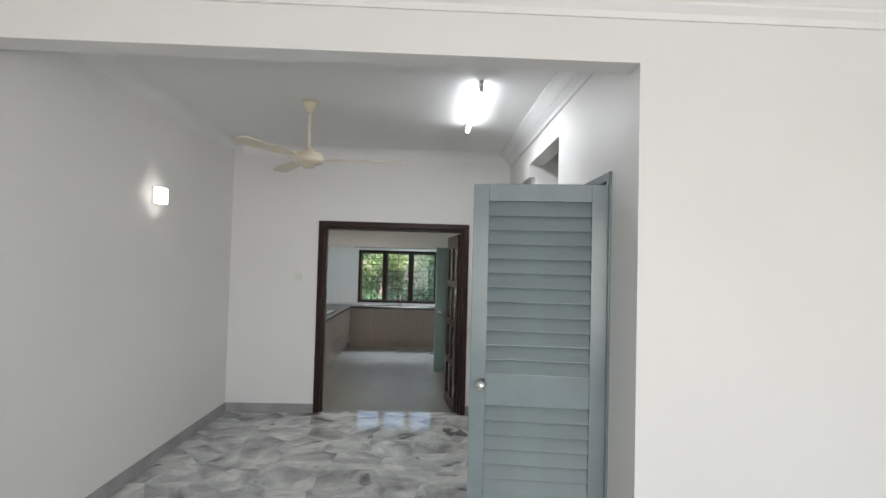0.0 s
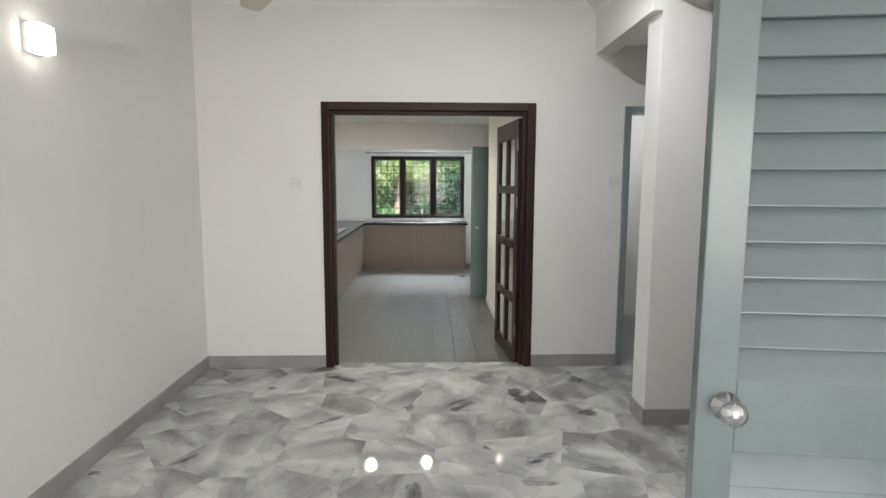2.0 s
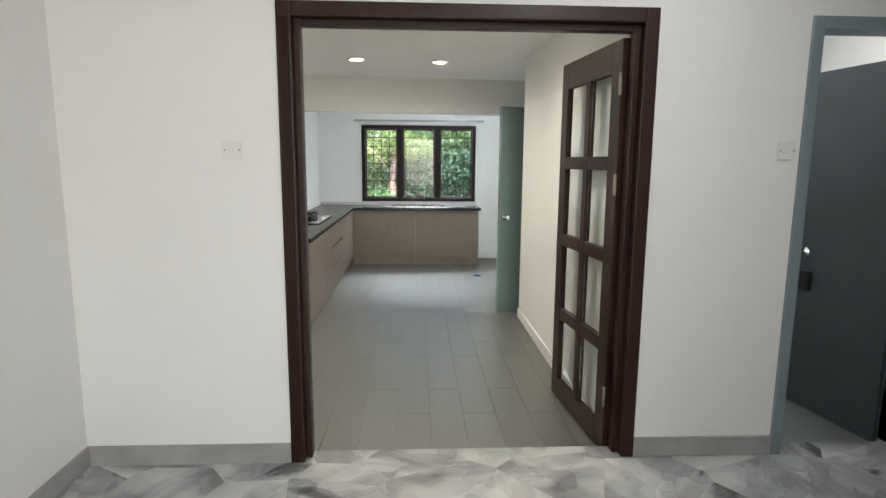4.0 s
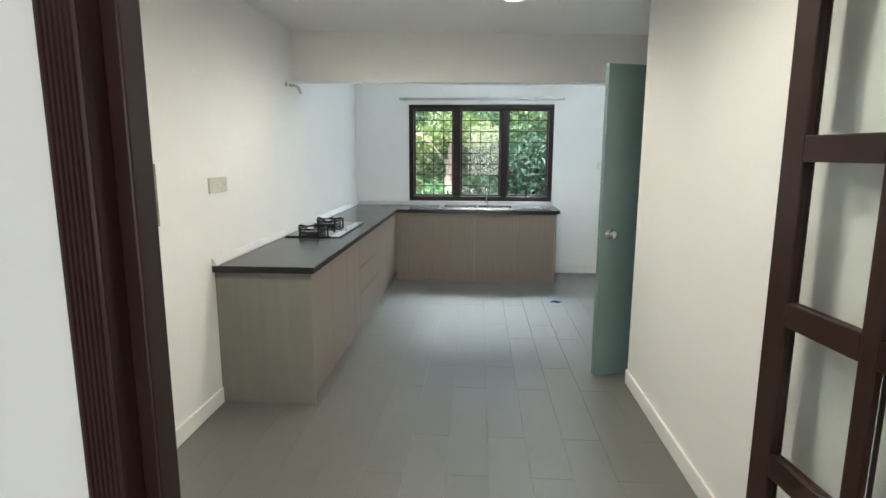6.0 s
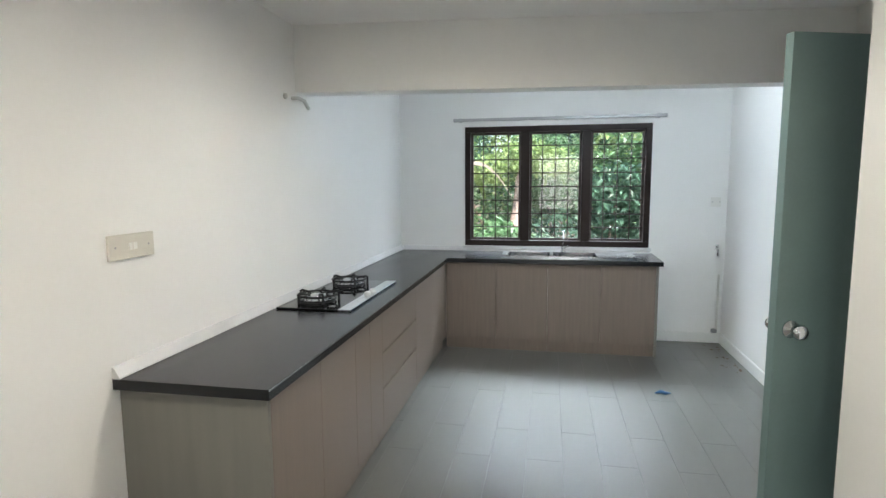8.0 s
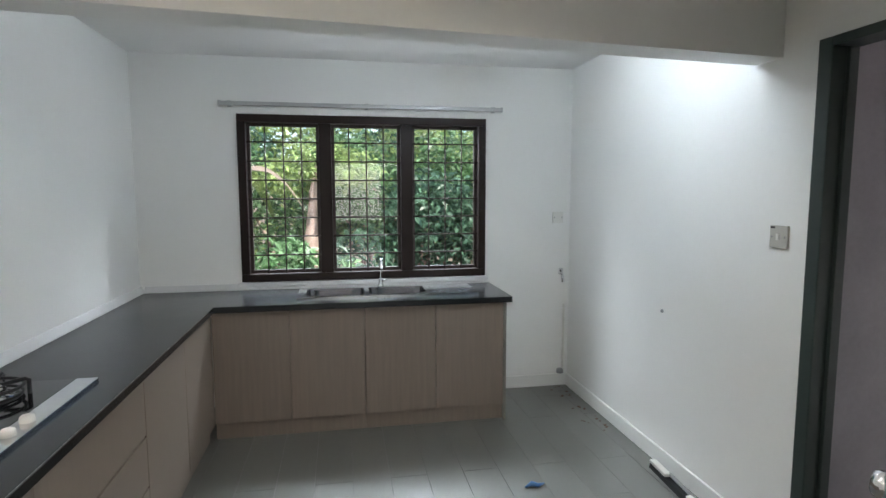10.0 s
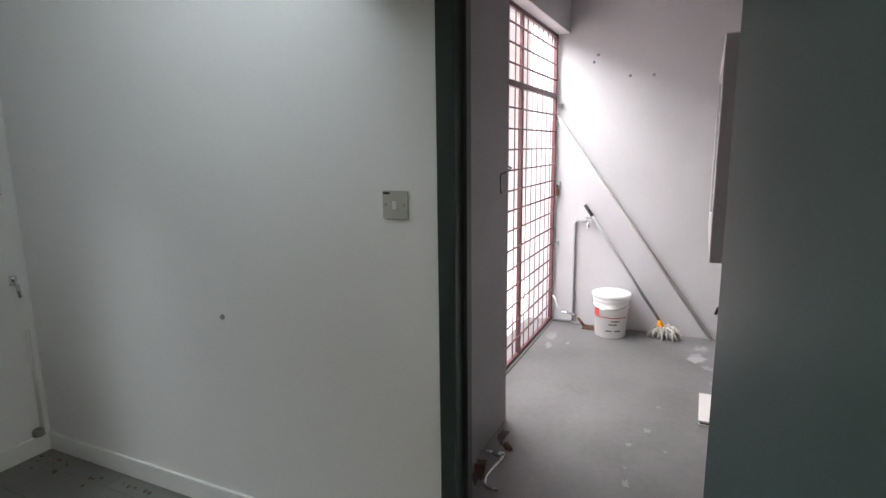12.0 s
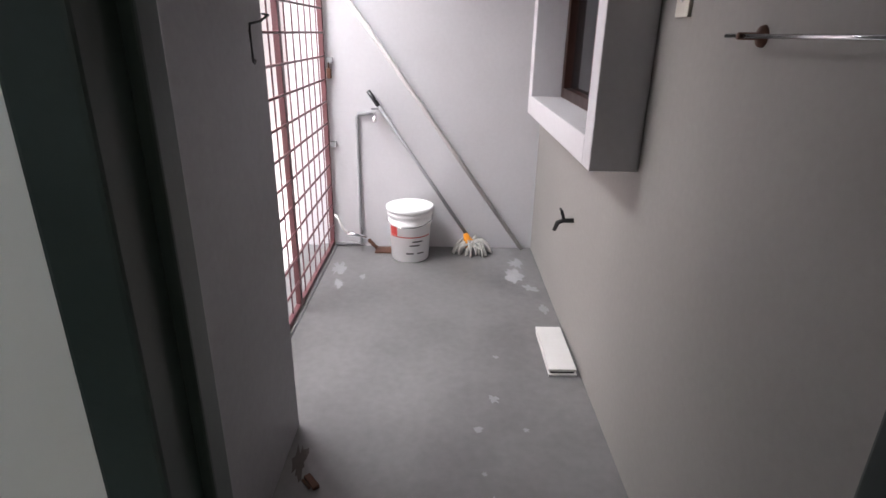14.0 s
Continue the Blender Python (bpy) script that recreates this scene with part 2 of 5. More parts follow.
ALU = mat("aluminium_rail", (0.42, 0.42, 0.43), 0.42, 0.7, vary=0.15)
IRON = mat("black_cast_iron", (0.018, 0.018, 0.02), 0.5, 0.3, vary=0.2)
GRILLE = mat("dark_grille_paint", (0.03, 0.018, 0.016), 0.45, 0.0, vary=0.2)
GATEPAINT = mat("red_brown_gate_paint", (0.11, 0.038, 0.042), 0.45, vary=0.25, scale=5)
BLACKGLASS = mat("black_hob_glass", (0.012, 0.012, 0.013), 0.06, vary=0.1, bump=0)
PLASTIC = mat("white_plastic", (0.74, 0.735, 0.70), 0.37, vary=0.03)
CREAM = mat("cream_plastic", (0.60, 0.575, 0.51), 0.35, vary=0.05)
AGED = mat("aged_switch_plastic", (0.48, 0.47, 0.43), 0.36, vary=0.06)
FANCREAM = mat("cream_fan_enamel", (0.70, 0.63, 0.50), 0.3, vary=0.05)
BUCKETWHITE = mat("white_bucket_plastic", (0.82, 0.82, 0.82), 0.37, vary=0.04)
RED = mat("red_print", (0.55, 0.06, 0.05), 0.4)
BLACK = mat("black_plastic", (0.02, 0.02, 0.022), 0.4, vary=0.15)
ORANGE = mat("orange_plastic", (0.80, 0.30, 0.02), 0.35)
COTTON = mat("grey_cotton", (0.50, 0.48, 0.45), 0.95, vary=0.25, scale=20, bump=0.3)
PIPEGREY = mat("grey_pipe", (0.30, 0.30, 0.31), 0.45, vary=0.12)
POLEGREY = mat("weathered_pole", (0.46, 0.44, 0.43), 0.6, vary=0.18, scale=8)
TILEWHITE = mat("white_bathroom_tile", (0.66, 0.65, 0.63), 0.2, vary=0.04)
TILEBAND = mat("brown_tile_band", (0.36, 0.29, 0.27), 0.22, vary=0.2, scale=12)
BATHFLOOR = mat("grey_green_bath_floor", (0.2, 0.22, 0.21), 0.4, vary=0.12)
BLUE = mat("blue_plastic_scrap", (0.035, 0.12, 0.28), 0.4)
CRUMB = mat("brown_crumbs", (0.15, 0.09, 0.06), 0.9, vary=0.3, scale=20)
RUST = mat("rusty_metal", (0.12, 0.055, 0.035), 0.6, 0.5, vary=0.3)
STAIN = mat("dried_white_paint", (0.30, 0.30, 0.31), 0.6, vary=0.15)
DIRT = mat("dirt_patch", (0.085, 0.075, 0.068), 0.85, vary=0.3, scale=12)
GLASS = clear_glass("window_glass")
FROST = clear_glass("door_pane_glass", (0.80, 0.84, 0.82), 0.04)
TUBE = glow("tube_light", (0.93, 0.96, 1), 11)
TUBE_K = glow("kitchen_tube_light", (0.80, 0.91, 1), 80)
WARMGLOW = glow("downlight_disc", (1, 0.80, 0.50), 9)
SCONCEGLOW = glow("bracket_glass", (1, 0.96, 0.87), 2.6)
LEAF_A = leaf("leaf_green", (0.13, 0.23, 0.105))
LEAF_B = leaf("leaf_dark_green", (0.075, 0.145, 0.09))
LEAF_C = leaf("leaf_yellow_green", (0.28, 0.37, 0.14))
DRYLEAF = leaf("dry_leaf", (0.40, 0.32, 0.26), 0.7)
BARK = mat("pale_trunk", (0.30, 0.22, 0.18), 0.85, vary=0.4, scale=5, bump=0.4)
SOIL = mat("soil_ground", (0.14, 0.11, 0.07), 0.9, vary=0.4, scale=0.8, bump=0.3)
PINKWALL = mat("pale_outer_wall", (0.80, 0.72, 0.72), 0.8, vary=0.05, scale=1)
BOUNDARY = mat("boundary_wall_plaster", (0.34, 0.30, 0.26), 0.85, vary=0.25, scale=1.5, bump=0.2)


# ---- mesh helpers ----
def add_box(bm, x0, x1, y0, y1, z0, z1, bevel=0.0, m=None, mi=0):
    vs = [bm.verts.new((x, y, z)) for z in (z0, z1) for y in (y0, y1) for x in (x0, x1)]
    if m is not None:
        for v in vs:
            v.co = m @ v.co
    fs = [bm.faces.new([vs[i] for i in q]) for q in ((0, 2, 3, 1), (4, 5, 7, 6), (0, 1, 5, 4), (2, 6, 7, 3), (0, 4, 6, 2), (1, 3, 7, 5))]
    for f in fs:
        f.material_index = mi
    if bevel:
        es = list({e for f in fs for e in f.edges})
        bmesh.ops.bevel(bm, geom=es, offset=bevel, segments=2, profile=0.6, affect="EDGES", clamp_overlap=True, material=-1)
    return bm


def box(x0, x1, y0, y1, z0, z1, bevel=0.0, m=None):
    return add_box(bmesh.new(), x0, x1, y0, y1, z0, z1, bevel, m)


def add_lathe(bm, profile, m=None, seg=24, close=True):
    """Turns (radius, height) pairs about z."""
    m = m or Matrix()
    rings = []
    for r, h in profile:
        if r < 1e-5:
            rings.append([bm.verts.new(m @ Vector((0, 0, h)))])
        else:
            rings.append([bm.verts.new(m @ Vector((r * math.cos(2 * math.pi * i / seg), r * math.sin(2 * math.pi * i / seg), h))) for i in range(seg)])
    for a, b in zip(rings, rings[1:]):
        for i in range(seg):
            j = (i + 1) % seg
            if len(a) == 1 and len(b) == 1:
                continue
            q = [a[0], b[i], b[j]] if len(a) == 1 else [a[i], a[j], b[0]] if len(b) == 1 else [a[i], a[j], b[j], b[i]]
            f = bm.faces.new(q)
            f.smooth = True
    return bm


def lathe(profile, m=None, seg=24):
    return add_lathe(bmesh.new(), profile, m, seg)


def add_tube(bm, pts, r, seg=8, caps=True):
    """A round bar along a line of points."""
    pts = [Vector(p) for p in pts]
    rings = []
    for i, p in enumerate(pts):
        d = (pts[min(i + 1, len(pts) - 1)] - pts[max(i - 1, 0)]).normalized()
        q = d.to_track_quat("Z", "Y").to_matrix()
        rr = r[i] if isinstance(r, (list, tuple)) else r
        rings.append([bm.verts.new(p + q @ Vector((rr * math.cos(2 * math.pi * k / seg), rr * math.sin(2 * math.pi * k / seg), 0))) for k in range(seg)])
    for a, b in zip(rings, rings[1:]):
        for k in range(seg):
            f = bm.faces.new([a[k], a[(k + 1) % seg], b[(k + 1) % seg], b[k]])
            f.smooth = True
    if caps:
        bm.faces.new(rings[0][::-1])
        bm.faces.new(rings[-1])
    return bm


def tube(pts, r, seg=8):
    return add_tube(bmesh.new(), pts, r, seg)


def prism(profile, axis, a, b, bm=None):
    """Extrudes a closed outline of (u, v) along axis x (u=y, v=z) or y (u=x, v=z) or z (u=x, v=y)."""
    bm = bm or bmesh.new()
    put = {"x": lambda t, u, v: (t, u, v), "y": lambda t, u, v: (u, t, v), "z": lambda t, u, v: (u, v, t)}[axis]
    r0 = [bm.verts.new(put(a, u, v)) for u, v in profile]
    r1 = [bm.verts.new(put(b, u, v)) for u, v in profile]
    n = len(profile)
    for i in range(n):
        bm.faces.new([r0[i], r0[(i + 1) % n], r1[(i + 1) % n], r1[i]])
    bm.faces.new(r0[::-1])
    bm.faces.new(r1)
    return bm


def mesh_of(name, bm, material):
    bmesh.ops.recalc_face_normals(bm, faces=bm.faces)
    me = bpy.data.meshes.new(name)
    bm.to_mesh(me)
    bm.free()
    me.materials.append(material)
    return me


KITCHEN_Y = 0.135             # the kitchen and yard plan is laid out from its own origin
ZONE = [0.0]


def zone(y):
    """What is built from here on is moved by y along the house."""
    ZONE[0] = y


def thing(name, bm, material, label="", category="", group="", kind=""):
    ob = tagged(new(name, mesh_of(name, bm, material)), label, category, group, kind)
    ob.location.y = ZONE[0]
    return ob


def empty(name, at, label, category, group="", turn=0):
    ob = new(name)
    ob.empty_display_size = 0.1
    ob.matrix_world = Matrix.Translation((0, ZONE[0], 0)) @ pose(*at, 0, 0, turn)
    return tagged(ob, label, category, group)


def part(name, bm, material, parent, label=""):
    """One mesh under a thing or a part, in the parent's own coordinates."""
    ob = new(name, mesh_of(name, bm, material))
    ob.parent = parent
    return tagged(ob, label)


def piece(name, me, parent, m):
    ob = new(name, me)
    ob.parent = parent
    ob.matrix_basis = m
    return ob


def structure(name, bm, material, label=""):
    return thing(name, bm, material, label, "", "", "structure")


def wall(name, axis, a0, a1, c0, c1, z0, z1, material, holes=(), label=""):
    """A wall along x or y from a0 to a1, between the faces c0 and c1, with holes (a0, a1, z0, z1) right through it."""
    us = sorted({a0, a1, *[h[0] for h in holes], *[h[1] for h in holes]})
    vs = sorted({z0, z1, *[h[2] for h in holes], *[h[3] for h in holes]})
    us, vs = [u for u in us if a0 <= u <= a1], [v for v in vs if z0 <= v <= z1]
    solid = {}
    for i in range(len(us) - 1):
        for j in range(len(vs) - 1):
            u, v = (us[i] + us[i + 1]) / 2, (vs[j] + vs[j + 1]) / 2
            solid[i, j] = not any(h[0] < u < h[1] and h[2] < v < h[3] for h in holes)
    bm = bmesh.new()
    cache = {}

    def vert(u, c, v):
        key = (u, c, v)
        if key not in cache:
            cache[key] = bm.verts.new((u, c, v) if axis == "x" else (c, u, v))
        return cache[key]

    for (i, j), s in solid.items():
        if not s:
            continue
        u0, u1, v0, v1 = us[i], us[i + 1], vs[j], vs[j + 1]
        for c in (c0, c1):
            bm.faces.new([vert(u0, c, v0), vert(u1, c, v0), vert(u1, c, v1), vert(u0, c, v1)])
        for di, dj, p, q in ((-1, 0, (u0, v0), (u0, v1)), (1, 0, (u1, v0), (u1, v1)), (0, -1, (u0, v0), (u1, v0)), (0, 1, (u0, v1), (u1, v1))):
            if not solid.get((i + di, j + dj)):
                bm.faces.new([vert(p[0], c0, p[1]), vert(q[0], c0, q[1]), vert(q[0], c1, q[1]), vert(p[0], c1, p[1])])
    return structure(name, bm, material, label)


# ---- the building ----
KZ, YZ = -0.04, -0.08          # kitchen and yard floors, below the dining floor
LW, RW = -2.08, 1.078           # dining side walls
BW = 6.30                      # dining back wall
CZ = 3.0                       # dining ceiling
KL, KR, KB, KC = -2.0, 1.12, 12.36, 2.42   # kitchen walls and ceiling
PX, PY = 0.535, 8.92           # passage wall and its end

ground = structure("ground", box(-400, 400, -400, 400, -0.6, -0.30), SOIL)
structure("floor_slab", box(LW - 0.2, 4.8, -3.6, BW + 0.10, -0.28, -0.012), GROUT)
structure("floor_kitchen_slab", box(KL - 0.2, KR + 0.115, BW + 0.10, KB + 0.3, -0.28, KZ - 0.012), GROUT)
zone(KITCHEN_Y)
structure("floor_yard", box(1.24, 4.6, 8.95, 10.75, -0.28, YZ), YARDFLOOR, "grey painted cement yard floor with dried paint splashes")

zone(0)
wall("wall_dining_left", "y", -3.6, BW + 0.13, LW - 0.15, LW, -0.28, CZ, PAINT)
wall("wall_dining_back", "x", LW, 4.0, BW, BW + 0.13, -0.28, 5.2, PAINT,
     holes=[(-1.04, 0.56, -0.28, 2.115), (1.39, 2.03, -0.28, 2.10)])
wall("wall_dining_right", "y", 2.60, BW, RW, RW + 0.14, -0.28, 5.2, PAINT,
     holes=[(2.86, 3.60, -0.28, 2.17), (4.0, 5.14, -0.28, 2.67), (5.14, BW, -0.28, 2.55)])
wall("wall_stub", "y", 5.14, 5.36, 1.135, RW + 0.14, -0.28, 2.55, PAINT)
wall("wall_living_cross", "x", LW, 4.65, 2.45, 2.60, -0.28, CZ, PAINT, holes=[(LW, RW, -0.28, 2.645)])
wall("wall_living_front", "x", LW, 4.65, -3.6, -3.45, -0.28, CZ, PAINT, holes=[(-1.0, 3.4, -0.012, 2.45)])
wall("wall_living_right", "y", -3.45, 2.45, 4.65, 4.8, -0.28, CZ, PAINT)
structure("ceiling_living", box(LW, 4.65, -3.45, 2.45, CZ, CZ + 0.15), CEIL)
structure("ceiling_dining", box(LW, RW, 2.60, BW, CZ, CZ + 0.15), CEIL)
wall("wall_stair_back", "x", RW + 0.14, 4.0, 5.14, 5.36, -0.28, 5.2, PAINT)
wall("wall_stair_front", "x", RW + 0.14, 4.0, 3.85, 4.0, -0.28, 5.2, PAINT)
wall("wall_stair_end", "y", 2.60, BW, 4.0, 4.15, -0.28, 5.2, PAINT)
structure("ceiling_stairs", box(RW + 0.14, 4.0, 2.60, BW, 5.2, 5.3), CEIL)
structure("ceiling_lobby", box(RW + 0.14, 4.0, 5.36, BW, 2.62, 2.75), CEIL)

zone(KITCHEN_Y)
wall("wall_kitchen_left", "y", BW - 0.005, KB + 0.15, KL - 0.15, KL, -0.28, KC, PAINT_K)
wall("wall_kitchen_back", "x", KL, KR + 0.12, KB, KB + 0.15, -0.28, 2.9, PAINT_K, holes=[(-1.33, 0.44, 0.862, 2.035)])
wall("wall_kitchen_right", "y", 9.0, KB, KR, KR + 0.12, -0.28, 2.9, PAINT_K, holes=[(9.205, 10.07, -0.28, 2.04)])
wall("wall_passage", "y", BW - 0.005, PY, PX, PX + 0.12, -0.28, KC, PAINT_K)
wall("wall_return", "x", PX + 0.12, KR + 0.12, PY - 0.10, PY, -0.28, 2.9, PAINT_K)
structure("ceiling_kitchen", box(KL, KR, BW - 0.005, KB, KC, KC + 0.12), CEIL)
structure("ceiling_beam", prism([(KL, 9.985), (KR, 10.275), (KR, 10.425), (KL, 10.135)], "z", 2.03, KC - 0.001), PAINT_K)

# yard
wall("wall_yard_right", "x", KR + 0.12, 4.4, 8.98, 9.13, -0.28, 2.75, YARD_R_DIM, holes=[(2.56, 3.80, 1.03, 1.88), (1.30, 1.72, 1.62, 2.1)])
wall("wall_yard_far", "y", 9.00, 10.75, 4.4, 4.55, -0.28, 2.75, YARD)
wall("wall_yard_pier", "x", KR + 0.12, 2.445, 10.30, 10.62, -0.28, 2.75, YARD_PIER_DIM)
structure("wall_yard_lintel", box(2.445, 4.4, 10.42, 10.62, 2.40, 2.75, 0.006), YARD)
structure("ceiling_yard", box(KR + 0.12, 4.55, 9.0, 10.62, 2.75, 2.9), YARD)

zone(0)
# bathroom behind the dark door
wall("wall_bath_back", "x", 0.655, 2.9, 8.3, 8.4, -0.28, 2.6, TILEWHITE)
wall("wall_bath_left", "y", BW + 0.13, 8.3, 1.20, 1.28, -0.28, 2.6, TILEWHITE)
wall("wall_bath_right", "y", BW + 0.13, 8.3, 2.8, 2.9, -0.28, 2.6, TILEWHITE)
structure("floor_bathroom", box(1.28, 2.8, BW + 0.13, 8.3, -0.28, -0.05), BATHFLOOR)
structure("ceiling_bathroom", box(0.655, 2.9, BW + 0.13, 8.4, 2.6, 2.7), CEIL)
structure("trim_bath_band", box(1.281, 1.288, BW + 0.14, 8.29, 1.18, 1.26), TILEBAND)
structure("trim_bath_band_upper", box(1.281, 1.288, BW + 0.14, 8.29, 1.33, 1.37), TILEBAND)

# skirtings
structure("baseboard_dining_left", box(LW, LW + 0.014, 2.6, BW, 0, 0.10, 0.003), SKIRTSTONE)
structure("baseboard_dining_back", box(LW + 0.014, -1.10, BW - 0.014, BW, 0, 0.10, 0.003), SKIRTSTONE)
structure("baseboard_dining_back_right", box(0.617, 1.335, BW - 0.014, BW, 0, 0.10, 0.003), SKIRTSTONE)
bm = box(1.121, 1.47, 5.126, 5.14, 0, 0.10)
add_box(bm, 1.121, 1.135, 5.14, 5.36, 0, 0.10)
structure("baseboard_stub", bm, SKIRTSTONE)
zone(KITCHEN_Y)
structure("baseboard_kitchen_left", box(KL, KL + 0.014, BW - 0.005, 8.45, KZ, KZ + 0.095, 0.004), SKIRT)
structure("baseboard_passage", box(PX - 0.014, PX, BW - 0.005, PY, KZ, KZ + 0.095, 0.004), SKIRT)
structure("baseboard_kitchen_back", box(0.47, KR - 0.014, KB - 0.014, KB, KZ, KZ + 0.095, 0.004), SKIRT)
structure("baseboard_kitchen_right", box(KR - 0.014, KR, 10.07, KB, KZ, KZ + 0.095, 0.004), SKIRT)

zone(0)
# plaster cornice of the dining room: stepped on the right wall, a cove on the others
step = [(RW, CZ), (RW - 0.13, CZ), (RW - 0.13, CZ - 0.018), (RW - 0.10, CZ - 0.03), (RW - 0.06, CZ - 0.07), (RW - 0.05, CZ - 0.075), (RW - 0.05, CZ - 0.09), (RW - 0.02, CZ - 0.12), (RW - 0.015, CZ - 0.15), (RW, CZ - 0.15)]
structure("trim_cornice_right", prism(step, "y", 2.6, BW), CEIL)
cove = [(0, 0)] + [(0.10 - 0.10 * math.sin(a), -0.10 + 0.10 * math.cos(a)) for a in np.linspace(0, math.pi / 2, 8)]
structure("trim_cornice_back", prism([(BW - u, CZ + v) for u, v in cove], "x", LW + 0.1, RW - 0.13), CEIL)
structure("trim_cornice_left", prism([(LW + u, CZ + v) for u, v in cove], "y", 2.6, BW - 0.1), CEIL)
step2 = [(u - RW + 2.45, v) for u, v in step]
structure("trim_cornice_living", prism(step2, "x", LW, 4.65), CEIL)


# ---- doors and windows ----
def frame_parts(parent, w, h, d, face, material, sill=False):
    """A door frame's two jambs and head, w x h outside, d deep along y, its foot at the origin's left end."""
    part("jamb", box(0, face, 0, d, 0, h, 0.006), material, parent)
    part("jamb", box(w - face, w, 0, d, 0, h, 0.006), material, parent)
    part("head", box(face, w - face, 0, d, h - face, h, 0.006), material, parent)


def knob(parent, x, z, y0, y1, material):
    """A round door knob on both faces of a leaf."""
    for y, s in ((y0, -1), (y1, 1)):
        m = Matrix.Translation((x, y, z)) @ pose(0, 0, 0, -90 * s, 0, 0)
        part("knob", lathe([(0, 0.0), (0.033, 0), (0.033, 0.006), (0.013, 0.012), (0.012, 0.03), (0.024, 0.036), (0.029, 0.05), (0.024, 0.064), (0, 0.068)], m, 20), material, parent, "round polished metal knob")


def hinge(parent, x, y, z, material=BRASS):
    bm = box(x - 0.03, x + 0.03, y - 0.004, y, z - 0.05, z + 0.05, 0.001)
    add_tube(bm, [(x, y - 0.008, z - 0.052), (x, y - 0.008, z + 0.052)], 0.007, 8)
    for dx in (-0.02, 0.02):
        for dz in (-0.032, 0, 0.032):
            add_lathe(bm, [(0.004, 0), (0.004, 0.002), (0, 0.003)], Matrix.Translation((x + dx, y - 0.004, z + dz)) @ pose(0, 0, 0, 90), 8)
    part("hinge", bm, material, parent, "old brass hinge with screws")


# dining to kitchen: wide dark frame
kd = empty("door_frame", (-1.10, BW - 0.016, 0), "dark red-brown wooden frame of a wide double doorway", "door frame")
kd["kind"] = "structure"
frame_parts(kd, 1.717, 2.17, 0.16, 0.065, WOOD)
part("stop", box(0.065, 0.095, 0.05, 0.11, 0, 2.105, 0.004), WOOD, kd)
part("stop", box(1.622, 1.652, 0.05, 0.11, 0, 2.105, 0.004), WOOD, kd)
part("stop", box(0.095, 1.622, 0.05, 0.11, 2.075, 2.105, 0.004), WOOD, kd)
for k in range(6):
    part("flute", prism([(0.010 + 0.0085 * k, 0.0005), (0.0125 + 0.0085 * k, -0.0032), (0.015 + 0.0085 * k, 0.0005)], "z", 0.002, 2.10), WOOD, kd)
for z in (0.28, 1.385, 1.90):
    bm = box(0.064, 0.0685, 0.113, 0.134, z - 0.055, z + 0.055, 0.001)
    add_box(bm, 0.064, 0.0685, 0.139, 0.159, z - 0.055, z + 0.055, 0.001)
    add_tube(bm, [(0.069, 0.1365, z - 0.055), (0.069, 0.1365, z + 0.055)], 0.0045, 8)
    for dz in (-0.038, 0, 0.038):
        for dy in (0.122, 0.151):
            add_lathe(bm, [(0.004, 0), (0.004, 0.0012), (0, 0.002)], Matrix.Translation((0.0685, dy, z + dz)) @ pose(0, 0, 0, 0, 90), 8)
    part("hinge", bm, WORNSTEEL, kd, "old worn steel hinge with screws")
part("bead", box(0.0655, 0.069, 0.1105, 0.1122, 0, 2.10), BLACK, kd)


def glazed_door():
    """Dark wooden leaf with two columns of four panes; local x along its width from the hinge."""
    w, h, t = 0.80, 2.09, 0.04
    d = empty("glazed_door", (0.514, BW + 0.104, KZ + 0.012), "open dark wooden glazed door with two columns of panes", "door", turn=95.6)
    part("stile", box(0, 0.11, -t / 2, t / 2, 0, h, 0.004), WOOD, d)
    part("stile", box(w - 0.095, w, -t / 2, t / 2, 0, h, 0.004), WOOD, d)
    part("top_rail", box(0.11, w - 0.095, -t / 2, t / 2, h - 0.15, h, 0.004), WOOD, d)
    part("bottom_rail", box(0.11, w - 0.095, -t / 2, t / 2, 0, 0.12, 0.004), WOOD, d)
    part("mullion", box(w / 2 - 0.028, w / 2 + 0.028, -t / 2, t / 2, 0.12, h - 0.15, 0.004), WOOD, d)
    n = 4
    z0, z1, bar = 0.12, h - 0.15, 0.072
    ph = (z1 - z0 - bar * (n - 1)) / n
    for i in range(n):
        za = z0 + i * (ph + bar)
        for xa, xb in ((0.11, w / 2 - 0.028), (w / 2 + 0.028, w - 0.095)):
            p = part("pane", box(xa, xb, -0.003, 0.003, za, za + ph), FROST, d, "clear glass pane")
            p.visible_shadow = False
            if i < n - 1:
                part("glazing_bar", box(xa, xb, -t / 2, t / 2, za + ph, za + ph + bar, 0.004), WOOD, d)
    for z in (0.30, 1.40, 1.88):
        bm = box(0.002, 0.022, t / 2, t / 2 + 0.003, z - 0.05, z + 0.05, 0.001)
        add_tube(bm, [(-0.002, t / 2 + 0.004, z - 0.052), (-0.002, t / 2 + 0.004, z + 0.052)], 0.006, 8)
        part("hinge", bm, WORNSTEEL, d, "old worn steel hinge")
    return d


glazed_door()


